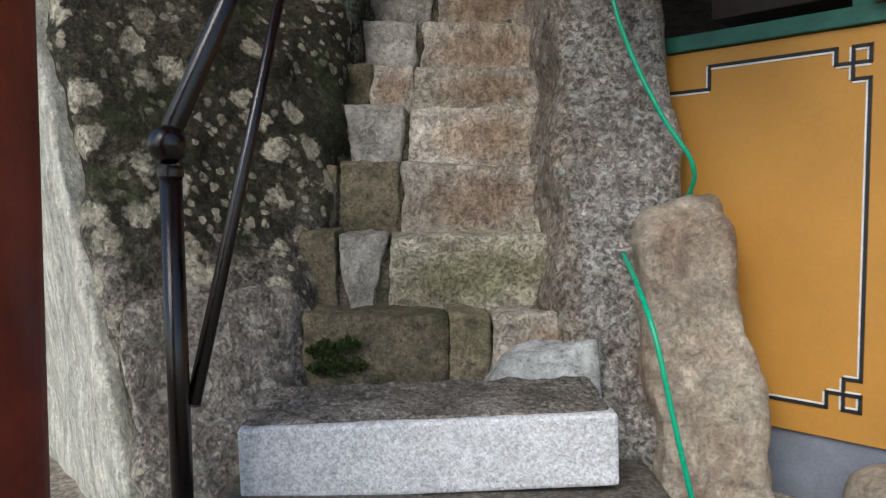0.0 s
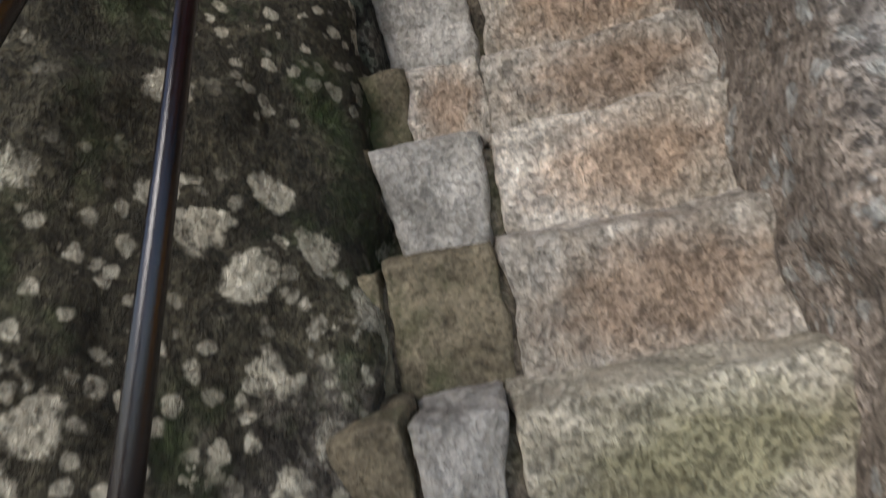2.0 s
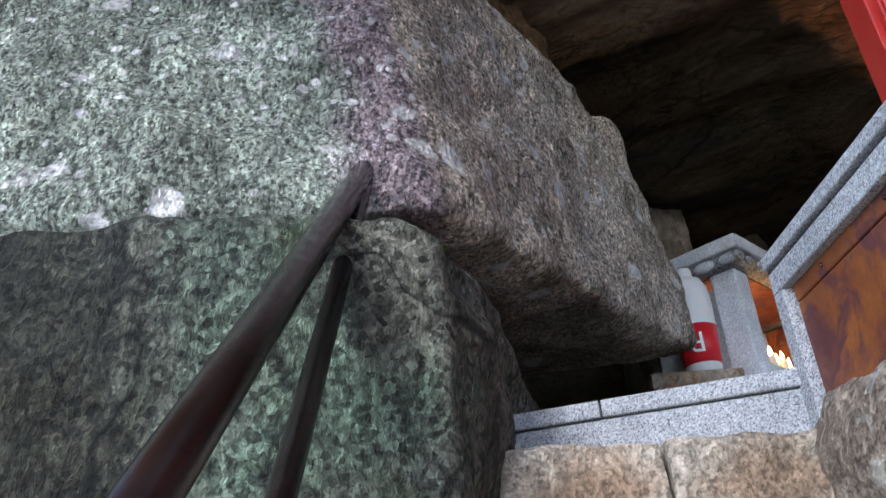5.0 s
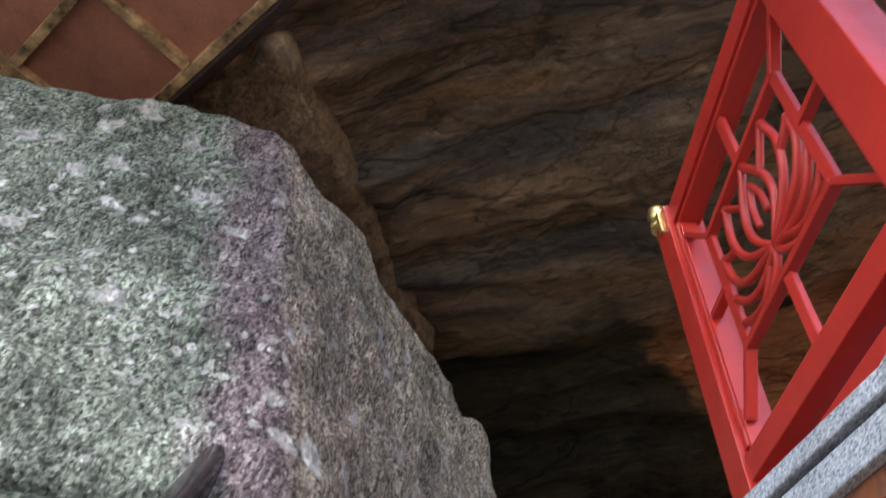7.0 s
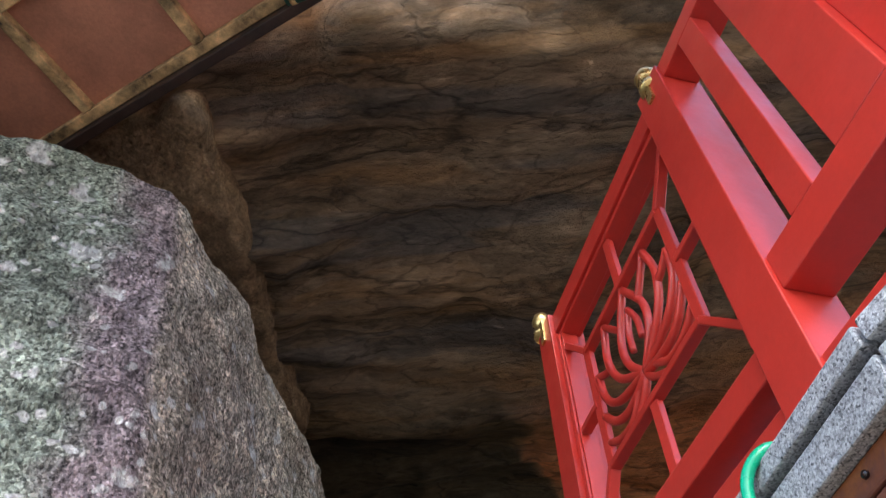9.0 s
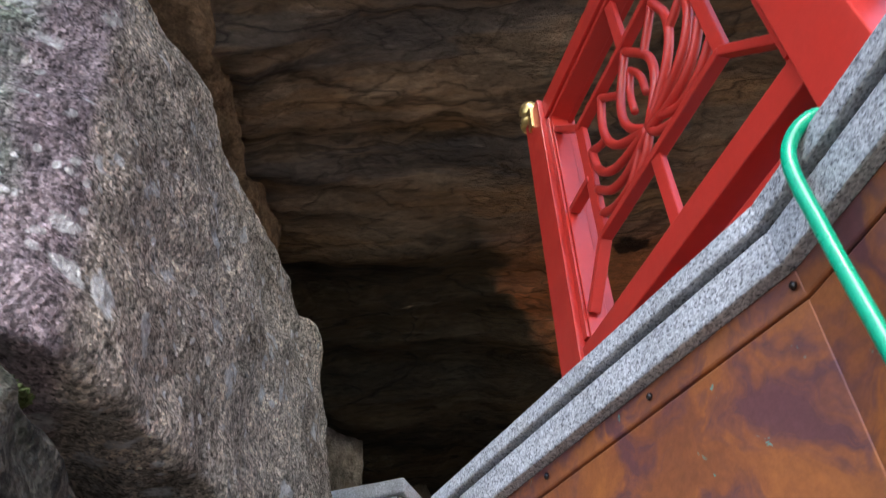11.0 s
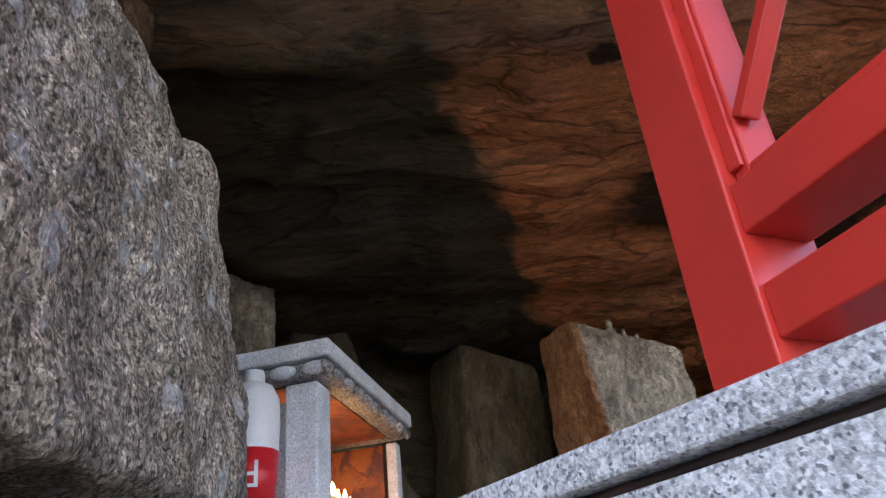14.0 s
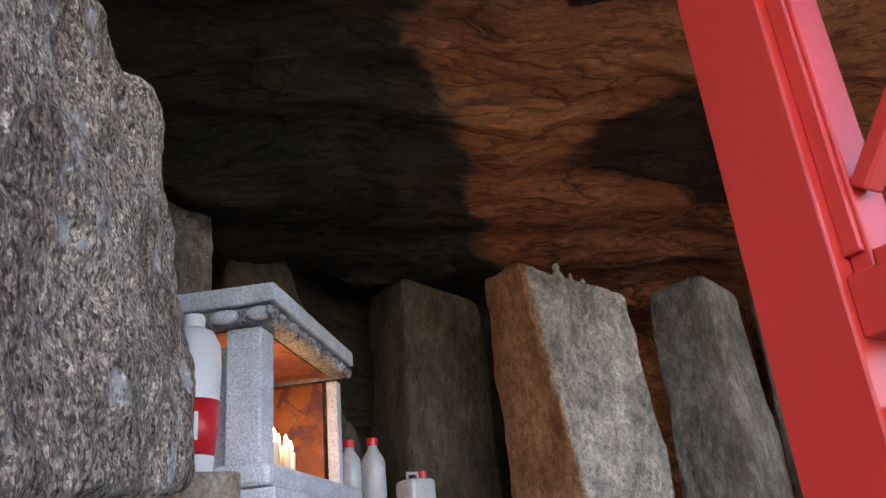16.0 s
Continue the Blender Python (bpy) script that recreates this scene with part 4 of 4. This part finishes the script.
shelf = part("side_shelf", box((2.2, 7.0, 2.55), (3.5, 7.65, 3.3), 0.02), M_STAND)
tagged(shelf, "low dark stone ledge beside the altar", "ledge")
bottle((2.55, 7.5, 3.3), 0.5, 0.08, M_CLEAR, M_CAP, "milky plastic bottle with a red cap")
bottle((2.68, 7.42, 3.3), 0.5, 0.08, M_CLEAR, M_CAP, "milky plastic bottle with a red cap")
can = thing("canister", "squat white plastic canister with red cap and handle", "canister")
part("body", box((2.82, 7.2, 3.3), (3.02, 7.4, 3.52), 0.03), M_CLEAR, can)
part("handle", tube([(2.86, 7.3, 3.51), (2.86, 7.3, 3.56), (2.94, 7.3, 3.56), (2.94, 7.3, 3.51)], 0.012, 10), M_CLEAR, can)
part("cap", lathe([(0.028, 0), (0.028, 0.05)], (2.98, 7.3, 3.52), 16), M_CAP, can, "red screw cap")

jug = thing("jug", "white plastic jug with red label", "jug")
JA = (1.07, 6.31, 3.42)
part("body", lathe([(0.085, 0), (0.1, 0.02), (0.12, 0.3), (0.125, 0.46), (0.12, 0.56), (0.09, 0.62), (0.05, 0.64)], JA, 28), M_PLASTIC, jug, smooth=True)
part("label_band", lathe([(0.107, 0.08), (0.123, 0.31)], JA, 28), M_CAP, jug, "red printed label", True)
part("cap", lathe([(0.05, 0.64), (0.05, 0.69), (0.045, 0.7)], JA, 20), M_PLASTIC, jug)
txt = bpy.data.curves.new("letter", "FONT")
txt.body, txt.size, txt.extrude, txt.align_x, txt.align_y = "P", 0.17, 0.002, "CENTER", "CENTER"
txt.materials.append(M_PLASTIC)
letter = new("letter", txt)
dirj = (Vector((-0.07, 3.0, 0)) - Vector((JA[0], JA[1], 0))).normalized()
letter.matrix_world = Matrix.Translation(Vector(JA) + dirj * 0.121 + Vector((0, 0, 0.2))) @ Matrix.Rotation(math.atan2(dirj.y, dirj.x) + math.pi / 2, 4, "Z") @ pose(0, 0, 0, 90, 0, 0) @ pose(0, 0, 0, 0, 0, 180)
letter.parent = jug
tagged(letter, "white printed letter")
jstand = part("jug_ledge", box((0.7, 6.1, 2.55), (1.22, 6.45, 3.42), 0.02, None), M_STAND)
tagged(jstand, "rough stone ledge under the white jug", "ledge")

# ---- figurines on the standing stone ----
fr = random.Random(9)
for k, (dx, dy, h) in enumerate(((3.45, 6.5, 0.08), (3.6, 6.42, 0.16), (3.66, 6.36, 0.1), (3.76, 6.34, 0.11), (3.84, 6.3, 0.08), (3.95, 6.3, 0.13))):
    r = h * 0.32
    fig = part("figurine", lathe([(r, 0), (r * 1.05, h * 0.2), (r * 0.6, h * 0.55), (r * 0.35, h * 0.66), (r * 0.5, h * 0.8), (r * 0.3, h * 0.97), (r * 0.05, h)], (dx, dy, 4.8 - 0.42 * (dx - 3.3)), 14), M_FIGURE, None, "", True)
    tagged(fig, "tiny glazed figurine standing on the stone", "figurine", "figurines on the stone")

# ---- coffered temple eave ----
eave = thing("temple_eave", "brown coffered temple soffit with worn gold battens", "eave", kind="structure")
ED = Vector((0.99, -1.27, 0)).normalized()
EM = Matrix.Translation((-1.27, 4.1, 5.2)) @ Matrix.Rotation(math.atan2(ED.y, ED.x), 4, "Z")
part("edge_beam", box((-2.5, 0.026, -0.06), (4.5, 0.07, 0.12), 0.006, EM), M_DARK, eave, "dark brown edge beam")
CU, CW, U0 = 0.605, 0.52, 0.27
for i in range(-4, 7):
    for j in range(4):
        part("soffit_board", box((U0 + i * CU + 0.022, 0.0 - (j + 1) * CW + 0.022, 0.03), (U0 + (i + 1) * CU - 0.022, -j * CW - 0.022, 0.06), 0.004, EM), M_SOFFIT, eave)
for j in range(5):
    part("batten", box((-2.5, -0.024 - j * CW, -0.012), (4.4, 0.024 - j * CW, 0.062), 0.005, EM), M_BATTEN, eave)
for i in range(-4, 8):
    part("batten", box((U0 + i * CU - 0.024, -2.05, -0.015), (U0 + i * CU + 0.024, -0.025, 0.058), 0.005, EM), M_BATTEN, eave)
beam_end = thing("painted_rafter", "green painted rafter end with a red flower", "rafter")
part("shaft", tube([EM @ Vector((1.33, -0.06, -0.1)), EM @ Vector((1.8, 0.052, -0.044))], 0.075, 24), M_GREEN, beam_end, smooth=True)
for k in range(6):
    fb = bmesh.new()
    fa = 2 * math.pi * k / 6
    bmesh.ops.create_uvsphere(fb, u_segments=12, v_segments=8, radius=0.022, matrix=Matrix.Translation(EM @ Vector((1.53 + 0.025 * math.cos(fa), -0.055 + 0.02 * math.sin(fa), -0.138))) @ Matrix.Diagonal((1, 1, 0.5, 1)))
    part("flower_petal", fb, M_PAINTRED, beam_end, "red painted petal", True)
part("gold_ring", tube([EM @ Vector((1.345, -0.0564, -0.098)), EM @ Vector((1.365, -0.0516, -0.096))], 0.077, 24), M_BATTEN, beam_end, "gold painted ring", True)
for k in range(40):
    a, b = 1.39 + 0.4 * ((k * 0.618) % 1), 2 * math.pi * ((k * 0.377) % 1)
    t = (a - 1.33) / 0.67
    c = EM @ Vector((a, -0.06 + 0.16 * t + 0.0745 * math.sin(b), -0.1 + 0.08 * t + 0.0745 * math.cos(b)))
    scale_bm = bmesh.new()
    bmesh.ops.create_icosphere(scale_bm, subdivisions=1, radius=0.014, matrix=Matrix.Translation(c) @ Matrix.Diagonal((1, 1, 0.5, 1)))
    part("painted_scale", scale_bm, M_SCALE, beam_end)

# ---- moss, dirt and plaster ----
def moss(at, size, count, seed):
    g = random.Random(seed)
    vs, fs = [], []
    for _ in range(count):
        a, q = g.uniform(0, 6.28), g.uniform(0, 1) ** 0.5
        c = Vector((at[0] + size[0] * q * math.cos(a), at[1] + size[1] * q * math.sin(a), at[2] + g.uniform(-size[2], size[2]) * (1 - q)))
        d = Vector((g.uniform(-1, 1), g.uniform(-1.4, 0.4), g.uniform(0.2, 1.2))).normalized() * g.uniform(0.008, 0.02)
        w = d.cross(Vector((g.uniform(-1, 1), 0.3, g.uniform(-1, 1)))).normalized() * 0.004
        k = len(vs)
        vs += [c - w, c + w, c + d * 0.6 + w * 1.2, c + d, c + d * 0.6 - w * 1.2]
        fs.append((k, k + 1, k + 2, k + 3, k + 4))
    ob = mesh_ob("moss", vs, fs, M_LEAF)
    return tagged(ob, "tuft of yellow-green moss in a rock crevice", "moss", kind="stuff")


moss((-0.45, 3.45, 2.87), (0.09, 0.06, 0.03), 1500, 3)
for mx, mz, mr, count, seed in ((-0.39, 0.77, 0.06, 700, 5), (-0.35, 0.72, 0.05, 500, 6), (-0.31, 0.79, 0.045, 350, 7), (-0.41, 0.71, 0.035, 250, 8), (-0.28, 0.72, 0.04, 160, 9)):
    moss((mx, 2.468, mz), (mr, 0.008, mr * 0.9), count, seed)
rock("dirt_layer", [(-0.545, 2.0, 0.64), (0.455, 2.03, 0.675), (0.455, 2.32, 0.675), (-0.545, 2.3, 0.64), (-0.545, 2.005, 0.662), (0.455, 2.03, 0.698), (0.455, 2.33, 0.72), (-0.545, 2.32, 0.69)],
     M_DIRT, 40, 20, 0.012, 14, 95, slab, "dark soil caught on the block")
rock("plaster_patch", [(0.1, 2.36, 0.62), (0.5, 2.3, 0.62), (0.5, 2.6, 0.62), (0.1, 2.6, 0.62), (0.2, 2.43, 0.76), (0.5, 2.36, 0.82), (0.5, 2.6, 0.84), (0.2, 2.6, 0.78)],
     M_PLASTER, 24, 10, 0.02, 5, 96, stairs, "pale cement patch")
